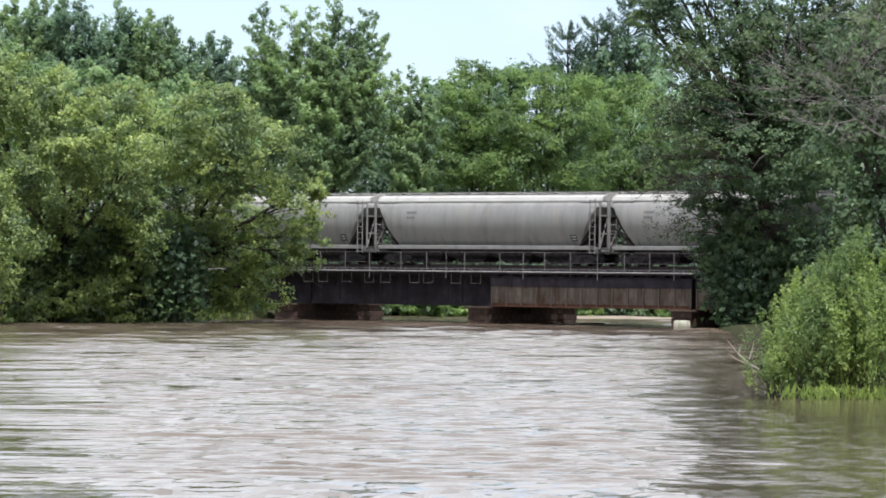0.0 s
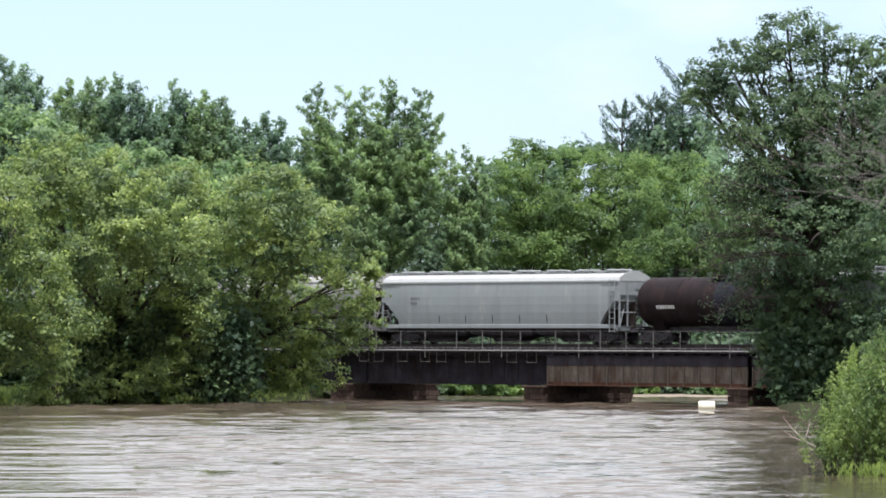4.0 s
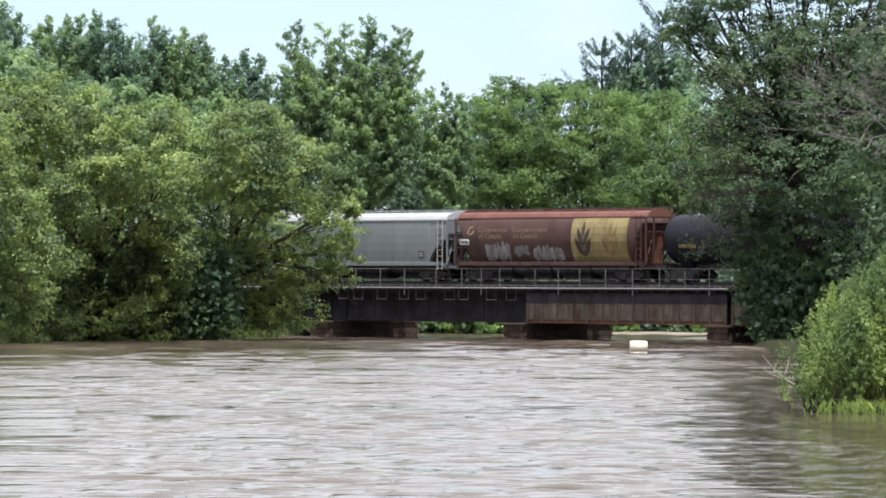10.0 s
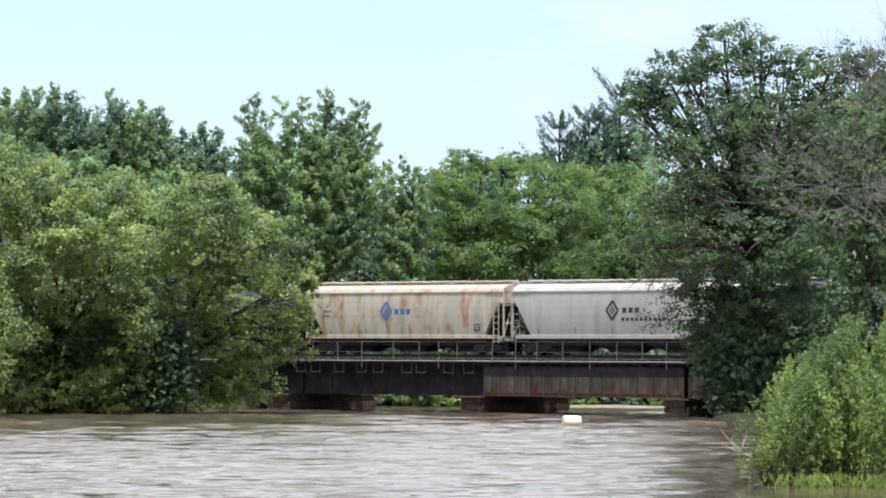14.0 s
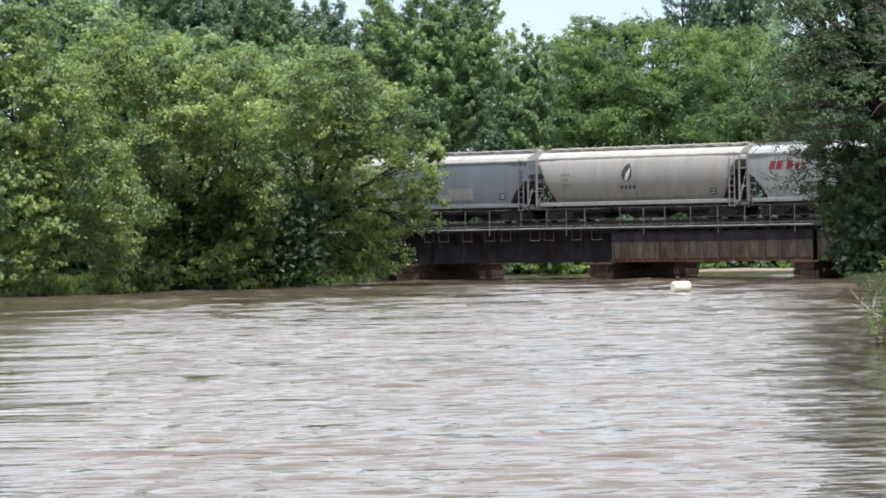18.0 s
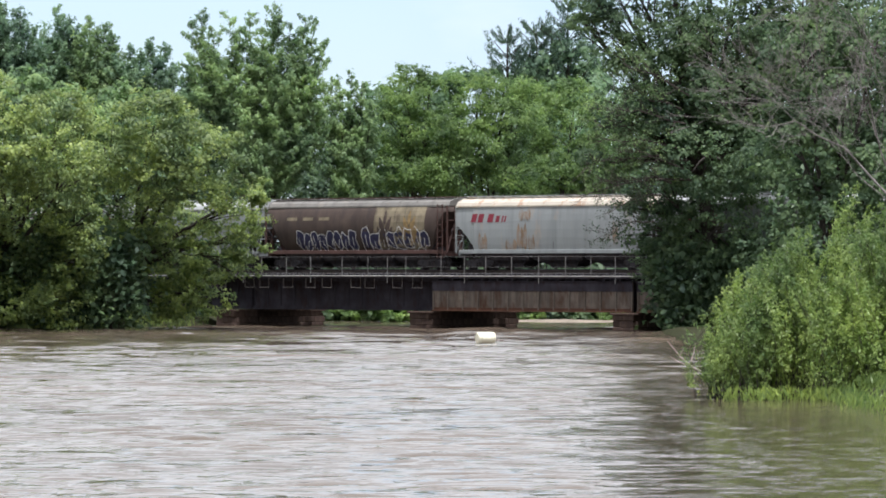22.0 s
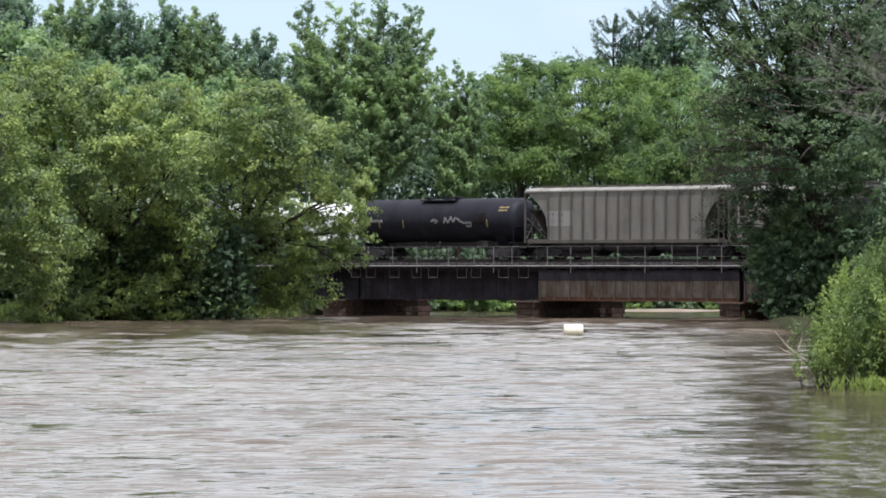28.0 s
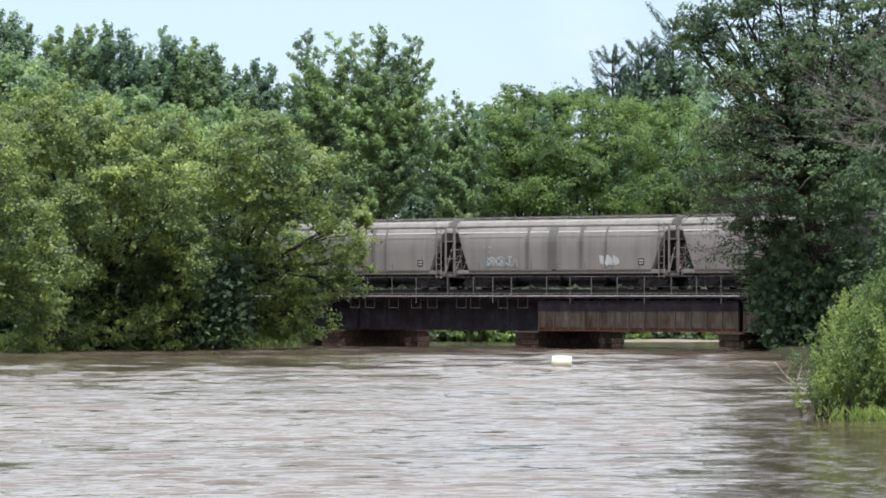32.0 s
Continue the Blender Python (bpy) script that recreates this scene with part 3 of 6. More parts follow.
def hopper(ln, kind, paint, roof_paint, label, trim=None, gates=3, hatches=0, top=4.5, ladder_paint=None, dark_end=None, end_len=1.55, cut=None):
    """A covered hopper car: body with sloping ends, roof with hatches and running board, sills, ladders, gates and trucks."""
    trim, dark_end = trim or paint, dark_end or END_SHADE_GRIME
    cut_high, cut_bend = cut or ((2.5, 1.0) if kind in ("round", "slab") else (1.55, 0.7))
    ladder_paint = ladder_paint or trim
    car = thing("hopper_car", label, "railway car", group="cars of the freight train")
    he = ln / 2 - 0.4
    eaves = {"slab": 4.0, "flat": 3.92, "round": 4.0, "ribbed": 4.24}[kind]
    zs = [1.12, 1.3, 1.6, 2.0, 2.5, 3.0, 3.4, 3.7, eaves]

    def low(x):
        t = min(1, (abs(x) - (he - end_len)) / (end_len - 0.3))
        return 1.12 if t <= 0 else 1.12 + cut_high * t**cut_bend

    def ring(x):
        zl = low(x)
        pts = [(x, -side_y(kind, max(z, zl)) + (0.0 if zl <= 1.2 else 0.03), max(z, zl + 0.001 * i)) for i, z in enumerate(zs)]
        return pts + [(x, -y, z) for _, y, z in reversed(pts)]

    xs = [-he, -he + 0.25, -he + end_len * 0.3, -he + end_len * 0.55, -he + end_len * 0.75, -he + end_len * 0.9, -he + end_len, -he / 2, 0, he / 2, he - end_len, he - end_len * 0.9, he - end_len * 0.75, he - end_len * 0.55, he - end_len * 0.3, he - 0.25, he]
    part("body", Shape().loft([ring(x) for x in xs]), paint, car, smooth=kind in ("round", "slab"))
    ye = side_y(kind, eaves)
    haunch = eaves + min(0.24, (top - eaves) * 0.5)
    roof_ring = [(-ye - 0.02, eaves), (-ye + 0.12, haunch), (-ye * 0.6, top - (top - haunch) * 0.4), (-0.4, top), (0.4, top), (ye * 0.6, top - (top - haunch) * 0.4), (ye - 0.12, haunch), (ye + 0.02, eaves)]
    # most roofs take a lighter paint than the sides, standing in for sunlight
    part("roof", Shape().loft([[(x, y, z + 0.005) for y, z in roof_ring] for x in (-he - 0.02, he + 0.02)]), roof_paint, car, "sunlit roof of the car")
    # roof ribs, hatch covers and running board
    rib = Shape().loft([[(x, y * 1.004, z + 0.03) for y, z in roof_ring] for x in (-0.04, 0.04)]).mesh("roof_rib", roof_paint)
    k = max(6, round(ln / 1.5))
    for i in range(k + 1):
        part("roof_rib", rib, roof_paint, car).location.x = -he + 0.05 + i * (2 * he - 0.1) / k
    if hatches:
        hw = min(1.5, 2 * he / hatches * 0.72)
        hm = Shape().box(0, 0, top + 0.1, hw, 0.7, 0.12, 0.03).box(-hw * 0.3, -0.3, top + 0.17, 0.1, 0.1, 0.05).box(hw * 0.3, -0.3, top + 0.17, 0.1, 0.1, 0.05).mesh("hatch", roof_paint)
        for i in range(hatches):
            part("hatch", hm, roof_paint, car).location.x = -he + (i + 0.5) * 2 * he / hatches
    part("running_board", Shape().box(0, -0.62, top + 0.07, 2 * he, 0.35, 0.04).box(0, 0.62, top + 0.07, 2 * he, 0.35, 0.04), trim, car)
    if kind == "ribbed":
        rm = Shape().box(0, 0, (1.2 + eaves) / 2, 0.09, 0.12, eaves - 1.25).mesh("rib", trim)
        k = round((2 * he - 2 * end_len) / 0.95)
        for i in range(k + 1):
            for sy in (-1, 1):
                part("rib", rm, trim, car).location = (-he + end_len + i * (2 * he - 2 * end_len) / k, sy * 1.55, 0)
    for sy in (-1, 1):
        part("side_sill", Shape().box(0, sy * 1.52, 1.13, ln - 1.3, 0.1, 0.24, 0.02), trim, car)
    part("eave_rail", Shape().box(0, -ye - 0.02, eaves, 2 * he, 0.07, 0.09).box(0, ye + 0.02, eaves, 2 * he, 0.07, 0.09), roof_paint, car)
    # ends: platform, corner posts, ladders, brake wheel, slope-sheet braces
    post = Shape().box(0, 0, (1.05 + eaves) / 2, 0.09, 0.09, eaves - 1.05).mesh("end_post", trim)
    lad = ladder_mesh(0.75, eaves + 0.1, 0.42, ladder_paint)
    grab = Shape().tube([(x, 0, 1.35 + i * 0.4) for i in range(4) for x in ((-0.22, 0.22) if i % 2 else (0.22, -0.22))], 0.018, 4).mesh("handhold", ladder_paint)
    for sx in (-1, 1):
        part("end_platform", Shape().box(sx * (ln / 2 - 1.5), 0, 1.06, 1.9, 2.9, 0.1, 0.02).box(sx * (ln / 2 - 0.62), 0, 1.02, 0.14, 2.9, 0.3, 0.02), trim, car)
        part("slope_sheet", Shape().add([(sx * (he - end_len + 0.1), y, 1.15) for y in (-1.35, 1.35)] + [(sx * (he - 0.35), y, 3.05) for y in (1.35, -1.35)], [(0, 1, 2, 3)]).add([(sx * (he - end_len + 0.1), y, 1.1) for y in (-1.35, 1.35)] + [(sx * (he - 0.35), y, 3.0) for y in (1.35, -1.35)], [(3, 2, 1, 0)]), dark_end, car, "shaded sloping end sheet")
        # plate added on the centre line, so the open end looks dark inside
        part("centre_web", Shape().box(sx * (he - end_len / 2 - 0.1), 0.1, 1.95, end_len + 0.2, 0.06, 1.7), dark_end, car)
        part("centre_sill", Shape().box(sx * (ln / 2 - 1.9), 0, 0.95, 2.8, 0.6, 0.3), RUNNING_GEAR, car)
        for sy in (-1, 1):
            part("end_post", post, trim, car).location = (sx * (he + 0.02), sy * 1.46, 0)
            if sx == -sy:
                part("ladder", lad, ladder_paint, car, "steel ladder at the car's corner").location = (sx * (he - 0.42), sy * 1.66, 0)
            else:
                part("handhold", grab, ladder_paint, car).location = (sx * (he - 0.4), sy * 1.62, 0)
            part("brace", Shape().tube([(sx * (he - end_len + 0.2), sy * 1.4, 1.2), (sx * (he - 0.1), sy * 1.4, 2.6)], 0.04, 5), STEEL_DARK, car)
        s = Shape()
        for i in range(7):
            s.box(sx * (he + 0.12), 0.2, 1.3 + i * 0.42, 0.04, 0.42, 0.04)
        part("end_ladder", s, trim, car)
        cage = Shape()
        for y in (-0.75, 0.75):
            cage.box(sx * (he + 0.05), y, (1.1 + eaves) / 2, 0.08, 0.08, eaves - 1.1)
            cage.tube([(sx * (he + 0.02), y * 1.9, 1.2), (sx * (he - 0.25), y * 0.6, 3.0)], 0.045, 5)
        for z in (2.0, 3.1):
            cage.box(sx * (he + 0.06), 0, z, 0.06, 2.9, 0.08)
        part("end_frame", cage, trim, car, "framework of posts and bars across the car's end")
    wheel = Shape().tube([(ln / 2 - 0.45, -0.7 + 0.28 * math.cos(a * 0.5236), 2.4 + 0.28 * math.sin(a * 0.5236)) for a in range(13)], 0.02, 5)
    part("brake_wheel", wheel, STEEL_DARK, car)
    span = 2 * he - 2 * end_len
    gw = span / gates / 2 - 0.06
    gate = Shape().loft([[(x, y, z) for x, y in ((-a, -c), (a, -c), (a, c), (-a, c))] for a, c, z in ((gw, 1.4, 1.12), (gw * 0.93, 1.1, 0.62), (min(gw * 0.84, 1.25), 0.7, 0.4), (min(gw * 0.75, 0.9), 0.55, 0.14))]).mesh("discharge_gate", RUNNING_GEAR)
    for i in range(gates):
        part("discharge_gate", gate, RUNNING_GEAR, car).location.x = -span / 2 + (i + 0.5) * span / gates
    part("under_sill", Shape().box(0, 0, 0.82, ln - 3.0, 0.7, 0.4), RUNNING_GEAR, car)
    part("air_tank", Shape().tube([(-he + end_len - 0.9, -0.9, 1.35), (-he + end_len + 0.2, -0.9, 1.35)], 0.2, 10), RUNNING_GEAR, car)
    part("brake_cylinder", Shape().tube([(he - end_len - 0.1, -0.8, 1.3), (he - end_len + 0.7, -0.8, 1.3)], 0.16, 10), RUNNING_GEAR, car)
    running_gear(car, ln)
    return car


def tank(ln, paint, label, radius=1.42, top_gear="dome", band=None):
    """A tank car: barrel with dished heads, stub sills, walkway, top fittings, ladders and trucks."""
    car = thing("tank_car", label, "railway car", group="cars of the freight train")
    zc, he = 1.12 + radius, ln / 2 - 0.62
    prof = [(-he, 0.05), (-he + 0.04, radius * 0.42), (-he + 0.16, radius * 0.75), (-he + 0.36, radius * 0.93), (-he + 0.62, radius)]
    prof += [(he * t, radius) for t in (-0.4, 0, 0.4)] + [(-x, r) for x, r in reversed(prof)]
    part("barrel", Shape().loft([[(x, r * math.cos(a * math.pi / 16), zc + r * math.sin(a * math.pi / 16)) for a in range(32)] for x, r in prof]), paint, car, smooth=True)
    for x in (-he * 0.52, 0, he * 0.52):
        part("weld_band", Shape().tube([(x - 0.04, 0, zc), (x + 0.04, 0, zc)], radius + 0.012, 32), paint, car)
    if band:
        part("centre_band", Shape().tube([(-0.75, 0, zc), (0.75, 0, zc)], radius + 0.02, 32), band, car, "darker band round the middle of the barrel")
    part("stub_sill", Shape().box(0, 0, 0.95, ln - 1.1, 0.5, 0.32, 0.02), RUNNING_GEAR, car)
    for sx in (-1, 1):
        part("saddle", Shape().loft([[(sx * (ln / 2 - 2.2) + dx, y, z) for y, z in ((-0.5, 0.8), (0.5, 0.8), (1.15, 1.75), (-1.15, 1.75))] for dx in (-0.45, 0.45)]), paint, car)
        part("end_platform", Shape().box(sx * (ln / 2 - 0.85), 0, 1.08, 0.6, 2.8, 0.07), paint, car)
        s = Shape()
        for y in (-1.38, 1.38):
            s.tube([(sx * (ln / 2 - 0.7), y, 1.1), (sx * (ln / 2 - 0.7), y, 2.1)], 0.025, 5)
        s.tube([(sx * (ln / 2 - 0.7), -1.38, 2.1), (sx * (ln / 2 - 0.7), 1.38, 2.1)], 0.025, 5)
        part("end_rail", s, paint, car)
    # top: dome housing, walkway and guard rail
    zt = zc + radius
    if top_gear == "dome":
        part("manway", Shape().tube([(0.3, 0, zt - 0.1), (0.3, 0, zt + 0.12)], 0.4, 16), paint, car)
        part("top_fitting", Shape().box(-1.3, -0.1, zt + 0.05, 0.45, 0.7, 0.14, 0.03).box(1.15, -0.1, zt + 0.05, 0.4, 0.7, 0.14, 0.03), paint, car)
        part("top_walkway", Shape().box(0, -0.75, zt - 0.12, 3.0, 0.4, 0.05).box(0, 0.75, zt - 0.12, 3.0, 0.4, 0.05), paint, car)
    else:
        part("manway", Shape().tube([(0, 0, zt - 0.1), (0, 0, zt + 0.45)], 0.55, 16), paint, car)
        part("top_walkway", Shape().box(-0.9, 0, zt - 0.14, 3.3, 1.8, 0.06), paint, car)
        part("valve", Shape().tube([(-1.5, 0.2, zt - 0.1), (-1.5, 0.2, zt + 0.5)], 0.18, 10).tube([(-1.1, -0.3, zt - 0.1), (-1.1, -0.3, zt + 0.38)], 0.12, 8), paint, car)
        part("valve_cabinet", Shape().box(he - 2.2, -radius - 0.1, 2.05, 0.55, 0.42, 1.6, 0.04).box(-he + 0.6, -radius - 0.02, 2.5, 0.8, 0.3, 0.45, 0.04).box(-he + 0.65, -radius - 0.02, 1.7, 0.4, 0.25, 1.2, 0.04), paint, car, "tall white valve cabinet on the barrel's side")
        part("pipe", Shape().tube([(he - 2.0, -radius - 0.05, 1.3), (he - 1.0, -radius + 0.1, 1.35), (he - 0.7, -radius + 0.15, 1.05)], 0.16, 8).tube([(he - 0.5, -radius + 0.2, 2.6), (he - 0.5, -radius + 0.1, 1.2)], 0.05, 6).tube([(he + 0.1, -1.0, 2.4), (he - 0.7, -radius + 0.1, 2.3)], 0.04, 6), paint, car)
        s = Shape()
        for z in (zt + 0.72,):
            s.tube([(-2.55, -0.9, z), (0.75, -0.9, z), (0.75, 0.9, z), (-2.55, 0.9, z), (-2.55, -0.9, z)], 0.028, 5)
        for x in (-2.55, -1.5, -0.7, 0.75):
            for y in (-0.9, 0.9):
                s.tube([(x, y, zt - 0.2), (x, y, zt + 0.72)], 0.028, 5)
        part("guard_rail", s, paint, car)
    part("ladder", ladder_mesh(0.7, zt - 0.2, 0.45, paint), paint, car).location = (0.9, radius + 0.06, 0) if top_gear == "dome" else (-1.9, -radius - 0.06, 0)
    part("step", Shape().box(0, -1.5, 0.7, 1.2, 0.25, 0.05).tube([(-0.6, -1.5, 0.7), (-0.6, -1.3, 1.2)], 0.02, 5).tube([(0.6, -1.5, 0.7), (0.6, -1.3, 1.2)], 0.02, 5), paint, car)
    part("brake_rod", Shape().box(ln * 0.27, -1.0, 1.0, 0.9, 0.3, 0.4, 0.04), RUNNING_GEAR, car)
    running_gear(car, ln)
    return car


def patch(car, kind, name, x, z, w, h, material, label="", slant=0.0, lift=0.012, radius=1.42):
    """A painted piece on the near side of a car that follows its curve."""
    rows = []
    levels = sorted({z - h / 2 + h * i / 4 for i in range(5)} | {v for v in ROUND_Z if abs(v - z) < h / 2})
    for zz in levels:
        if kind == "tank":
            zc = 1.12 + radius
            y = math.sqrt(max(0.04, (radius + lift) ** 2 - (zz - zc) ** 2))
        else:
            y = side_y(kind, zz) + lift
        rows.append([(x + side * w / 2 + slant * (zz - z), -y, zz) for side in (-1, 1)])
    return part(name, Shape().sheet(rows), material, car, label)


def stroke(car, kind, name, pts, width, material, label="", lift=0.016, radius=1.42):
    """A painted line along points (x, z) on the near side of a car."""
    s = Shape()
    rows = []
    fine = []
    for (x0, z0), (x1, z1) in zip(pts, pts[1:]):
        for k in range(4):
            fine.append((x0 + (x1 - x0) * k / 4, z0 + (z1 - z0) * k / 4))
    fine.append(pts[-1])
    for i, (x, z) in enumerate(fine):
        a, b = fine[max(0, i - 1)], fine[min(len(fine) - 1, i + 1)]
        dx, dz = b[0] - a[0], b[1] - a[1]
        d = math.hypot(dx, dz) or 1
        row = []
        for sgn in (-1, 1):
            xx, zz = x - dz / d * width / 2 * sgn, z + dx / d * width / 2 * sgn
            y = math.sqrt(max(0.04, (radius + lift) ** 2 - (zz - 1.12 - radius) ** 2)) if kind == "tank" else side_y(kind, zz) + lift
            row.append((xx, -y, zz))
        rows.append(row)
    s.sheet(rows)
    return part(name, s, material, car, label)


def lens(car, kind, name, a, b, width, material, label="", lift=0.02):
    """A painted leaf shape from point a to point b (x, z) on the near side of a car."""
    dx, dz = b[0] - a[0], b[1] - a[1]
    d = math.hypot(dx, dz)
    rows = []
    for i in range(9):
        f = i / 8
        w = width * math.sin(math.pi * f**0.8) ** 0.75 / 2 if 0 < i < 8 else 0.01
        row = []
        for s in (-1, 0, 1):
            x, z = a[0] + dx * f - dz / d * w * s, a[1] + dz * f + dx / d * w * s
            row.append((x, -(side_y(kind, z) + lift), z))
        rows.append(row)
    return part(name, Shape().sheet(rows), material, car, label)


def place_car(car, u):
    car.matrix_basis = track_pose(u, TRACK_N, RAIL_Z)
    CARS.append((car, u))

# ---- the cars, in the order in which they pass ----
# end sheets: dark colour paints in the overhang's shade, plus brown grime
END_SHADE_GRIME = surface("shaded_grimy_end_sheet", (0.055, 0.044, 0.038), 0.9, 0, 0.3, 1.5, (0.1, 0.07, 0.05), (0.5, 0.8), 0.3, spec=0.1)
# grey and white roof paints are side paints lightened, sunlight put into the colour
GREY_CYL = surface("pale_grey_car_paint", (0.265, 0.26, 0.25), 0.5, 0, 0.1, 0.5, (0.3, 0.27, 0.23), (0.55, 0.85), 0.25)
GREY_ROOF = surface("sunlit_grey_roof_paint", (0.38, 0.37, 0.35), 0.5, 0, 0.1, 0.8, (0.42, 0.36, 0.3), (0.55, 0.8), 0.0)
OFF_WHITE = surface("off_white_car_paint", (0.43, 0.42, 0.395), 0.55, 0, 0.08, 0.5, (0.3, 0.25, 0.2), (0.58, 0.85), 0.2)
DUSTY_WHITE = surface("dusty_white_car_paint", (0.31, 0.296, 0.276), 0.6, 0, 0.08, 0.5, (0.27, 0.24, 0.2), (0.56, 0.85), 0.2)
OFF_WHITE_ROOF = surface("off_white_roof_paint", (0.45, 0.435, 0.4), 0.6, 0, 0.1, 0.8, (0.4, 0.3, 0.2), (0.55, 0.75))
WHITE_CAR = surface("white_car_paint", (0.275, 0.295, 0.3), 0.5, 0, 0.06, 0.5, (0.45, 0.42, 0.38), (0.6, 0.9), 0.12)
WHITE_ROOF = surface("sunlit_white_paint", (0.4, 0.405, 0.4), 0.5, 0, 0.06, 0.8, (0.55, 0.5, 0.44), (0.6, 0.85), 0.0)
BLUE_GREY = surface("blue_grey_car_paint", (0.2, 0.215, 0.22), 0.55, 0, 0.08, 0.5, (0.26, 0.25, 0.24), (0.6, 0.9), 0.15)
SLATE = surface("slate_car_paint", (0.17, 0.185, 0.21), 0.55, 0, 0.1, 0.5, (0.2, 0.19, 0.18), (0.6, 0.9), 0.15)
RED_BROWN = surface("red_brown_car_paint", (0.084, 0.046, 0.039), 0.7, 0, 0.25, 0.6, (0.09, 0.05, 0.045), (0.5, 0.8), 0.3)
RED_ROOF = surface("red_roof_paint", (0.165, 0.072, 0.056), 0.6, 0, 0.2, 0.8, (0.2, 0.1, 0.07), (0.55, 0.8))
# the red-brown car's end colour, brightened to orange with sunlight put in
ORANGE_END = surface("sunlit_end_paint", (0.24, 0.1, 0.06), 0.7, 0, 0.25, 1.2, (0.16, 0.07, 0.045), (0.5, 0.8))
YELLOW_WHEAT = surface("faded_yellow_paint", (0.28, 0.222, 0.1), 0.65, 0, 0.18, 0.9, (0.22, 0.14, 0.06), (0.55, 0.85), 0.3)
FADED_EAR = surface("faded_wheat_ear_paint", (0.2, 0.135, 0.06), 0.7, var=0.35, scale=2.5, bump=0)
CREAM_PANEL = surface("dirty_cream_paint", (0.2, 0.165, 0.11), 0.7, 0, 0.25, 0.9, (0.06, 0.045, 0.035), (0.5, 0.75), 0.4)
BROWN_CAR = surface("sooty_brown_car_paint", (0.065, 0.046, 0.038), 0.75, 0, 0.25, 0.6, (0.035, 0.028, 0.027), (0.5, 0.8), 0.3)
CREAM_RUST = surface("rusty_cream_car_paint", (0.5, 0.46, 0.38), 0.65, 0, 0.1, 0.55, (0.34, 0.17, 0.08), (0.5, 0.68), 0.25)
RUST_ROOF = surface("rusty_roof_paint", (0.46, 0.41, 0.34), 0.7, 0, 0.12, 0.7, (0.34, 0.2, 0.12), (0.52, 0.68))
CP_WHITE = surface("dull_white_car_paint", (0.27, 0.285, 0.285), 0.55, 0, 0.08, 0.5, (0.4, 0.3, 0.22), (0.6, 0.85), 0.22)
RIB_GREY = surface("dusty_ribbed_car_paint", (0.19, 0.178, 0.162), 0.7, 0, 0.12, 0.6, (0.25, 0.21, 0.17), (0.55, 0.85), 0.3)
DUSTY_ROOF = surface("dusty_roof_paint", (0.25, 0.24, 0.22), 0.7, 0, 0.15, 0.8, (0.19, 0.17, 0.15), (0.5, 0.75))
# rib trim darkened, with the ribs' shadow lines put into the colour
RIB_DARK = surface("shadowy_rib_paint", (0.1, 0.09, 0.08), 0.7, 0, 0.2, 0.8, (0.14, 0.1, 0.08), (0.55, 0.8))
TEAL_INK = surface("faded_teal_spray_paint", (0.17, 0.22, 0.24), 0.7, var=0.25, bump=0)
DUSTY_GREY = surface("dusty_grey_car_paint", (0.26, 0.238, 0.22), 0.65, 0, 0.08, 0.4, (0.25, 0.225, 0.2), (0.56, 0.85), 0.2)
TANK_BLACK = surface("black_tank_paint", (0.016, 0.016, 0.023), 0.55, 0, 0.25, 0.7, (0.034, 0.028, 0.028), (0.55, 0.85), 0.2, spec=0.16)
TANK_BROWN = surface("sooty_tank_paint", (0.019, 0.013, 0.014), 0.65, 0, 0.3, 0.6, (0.034, 0.02, 0.018), (0.5, 0.8), 0.3, spec=0.12)
TANK_WHITE = surface("white_tank_paint", (0.8, 0.8, 0.8), 0.35, 0, 0.04, 0.6, (0.6, 0.58, 0.54), (0.62, 0.9), 0.1)
SOFT_INK = surface("faded_dark_lettering", (0.13, 0.13, 0.135), 0.7, var=0.3, bump=0)
INK = surface("dark_lettering", (0.05, 0.05, 0.06), 0.7, var=0.2, bump=0)
CHALK = surface("white_lettering", (0.7, 0.69, 0.66), 0.7, var=0.1, bump=0)
RED_INK = surface("red_lettering", (0.2, 0.03, 0.045), 0.6, var=0.1, bump=0)
BLUE_INK = surface("blue_lettering", (0.05, 0.16, 0.4), 0.6, var=0.15, bump=0)
NAVY_INK = surface("navy_spray_paint", (0.03, 0.03, 0.07), 0.7, var=0.3, bump=0)
GREEN_INK = surface("green_spray_paint", (0.05, 0.13, 0.08), 0.7, var=0.3, bump=0)
FADED_INK = surface("faded_cream_lettering", (0.24, 0.17, 0.12), 0.7, var=0.3, bump=0)
GREY_SPRAY = surface("pale_grey_spray_paint", (0.27, 0.255, 0.25), 0.7, var=0.35, scale=3, bump=0)
FADED_SPRAY = surface("faded_grey_spray_paint", (0.2, 0.19, 0.19), 0.7, var=0.3, bump=0)
DIRT_PATCH = surface("smeared_dirt", (0.23, 0.215, 0.2), 0.7, 0, 0.3, 1.0, (0.36, 0.37, 0.38), (0.45, 0.6), 0.3, 0)
RUST_STAIN = surface("rust_stain", (0.24, 0.165, 0.11), 0.75, 0, 0.3, 1.4, (0.27, 0.26, 0.245), (0.42, 0.6), 0.2, 0)
DULL_RED = surface("dull_red_spray_paint", (0.26, 0.1, 0.09), 0.7, var=0.3, bump=0)
OLIVE_INK = surface("olive_spray_paint", (0.2, 0.22, 0.12), 0.7, var=0.3, bump=0)
ORANGE_INK = surface("orange_spray_paint", (0.36, 0.17, 0.1), 0.7, var=0.3, bump=0)
YELLOW_INK = surface("yellow_lettering", (0.3, 0.23, 0.1), 0.7, var=0.2, bump=0)
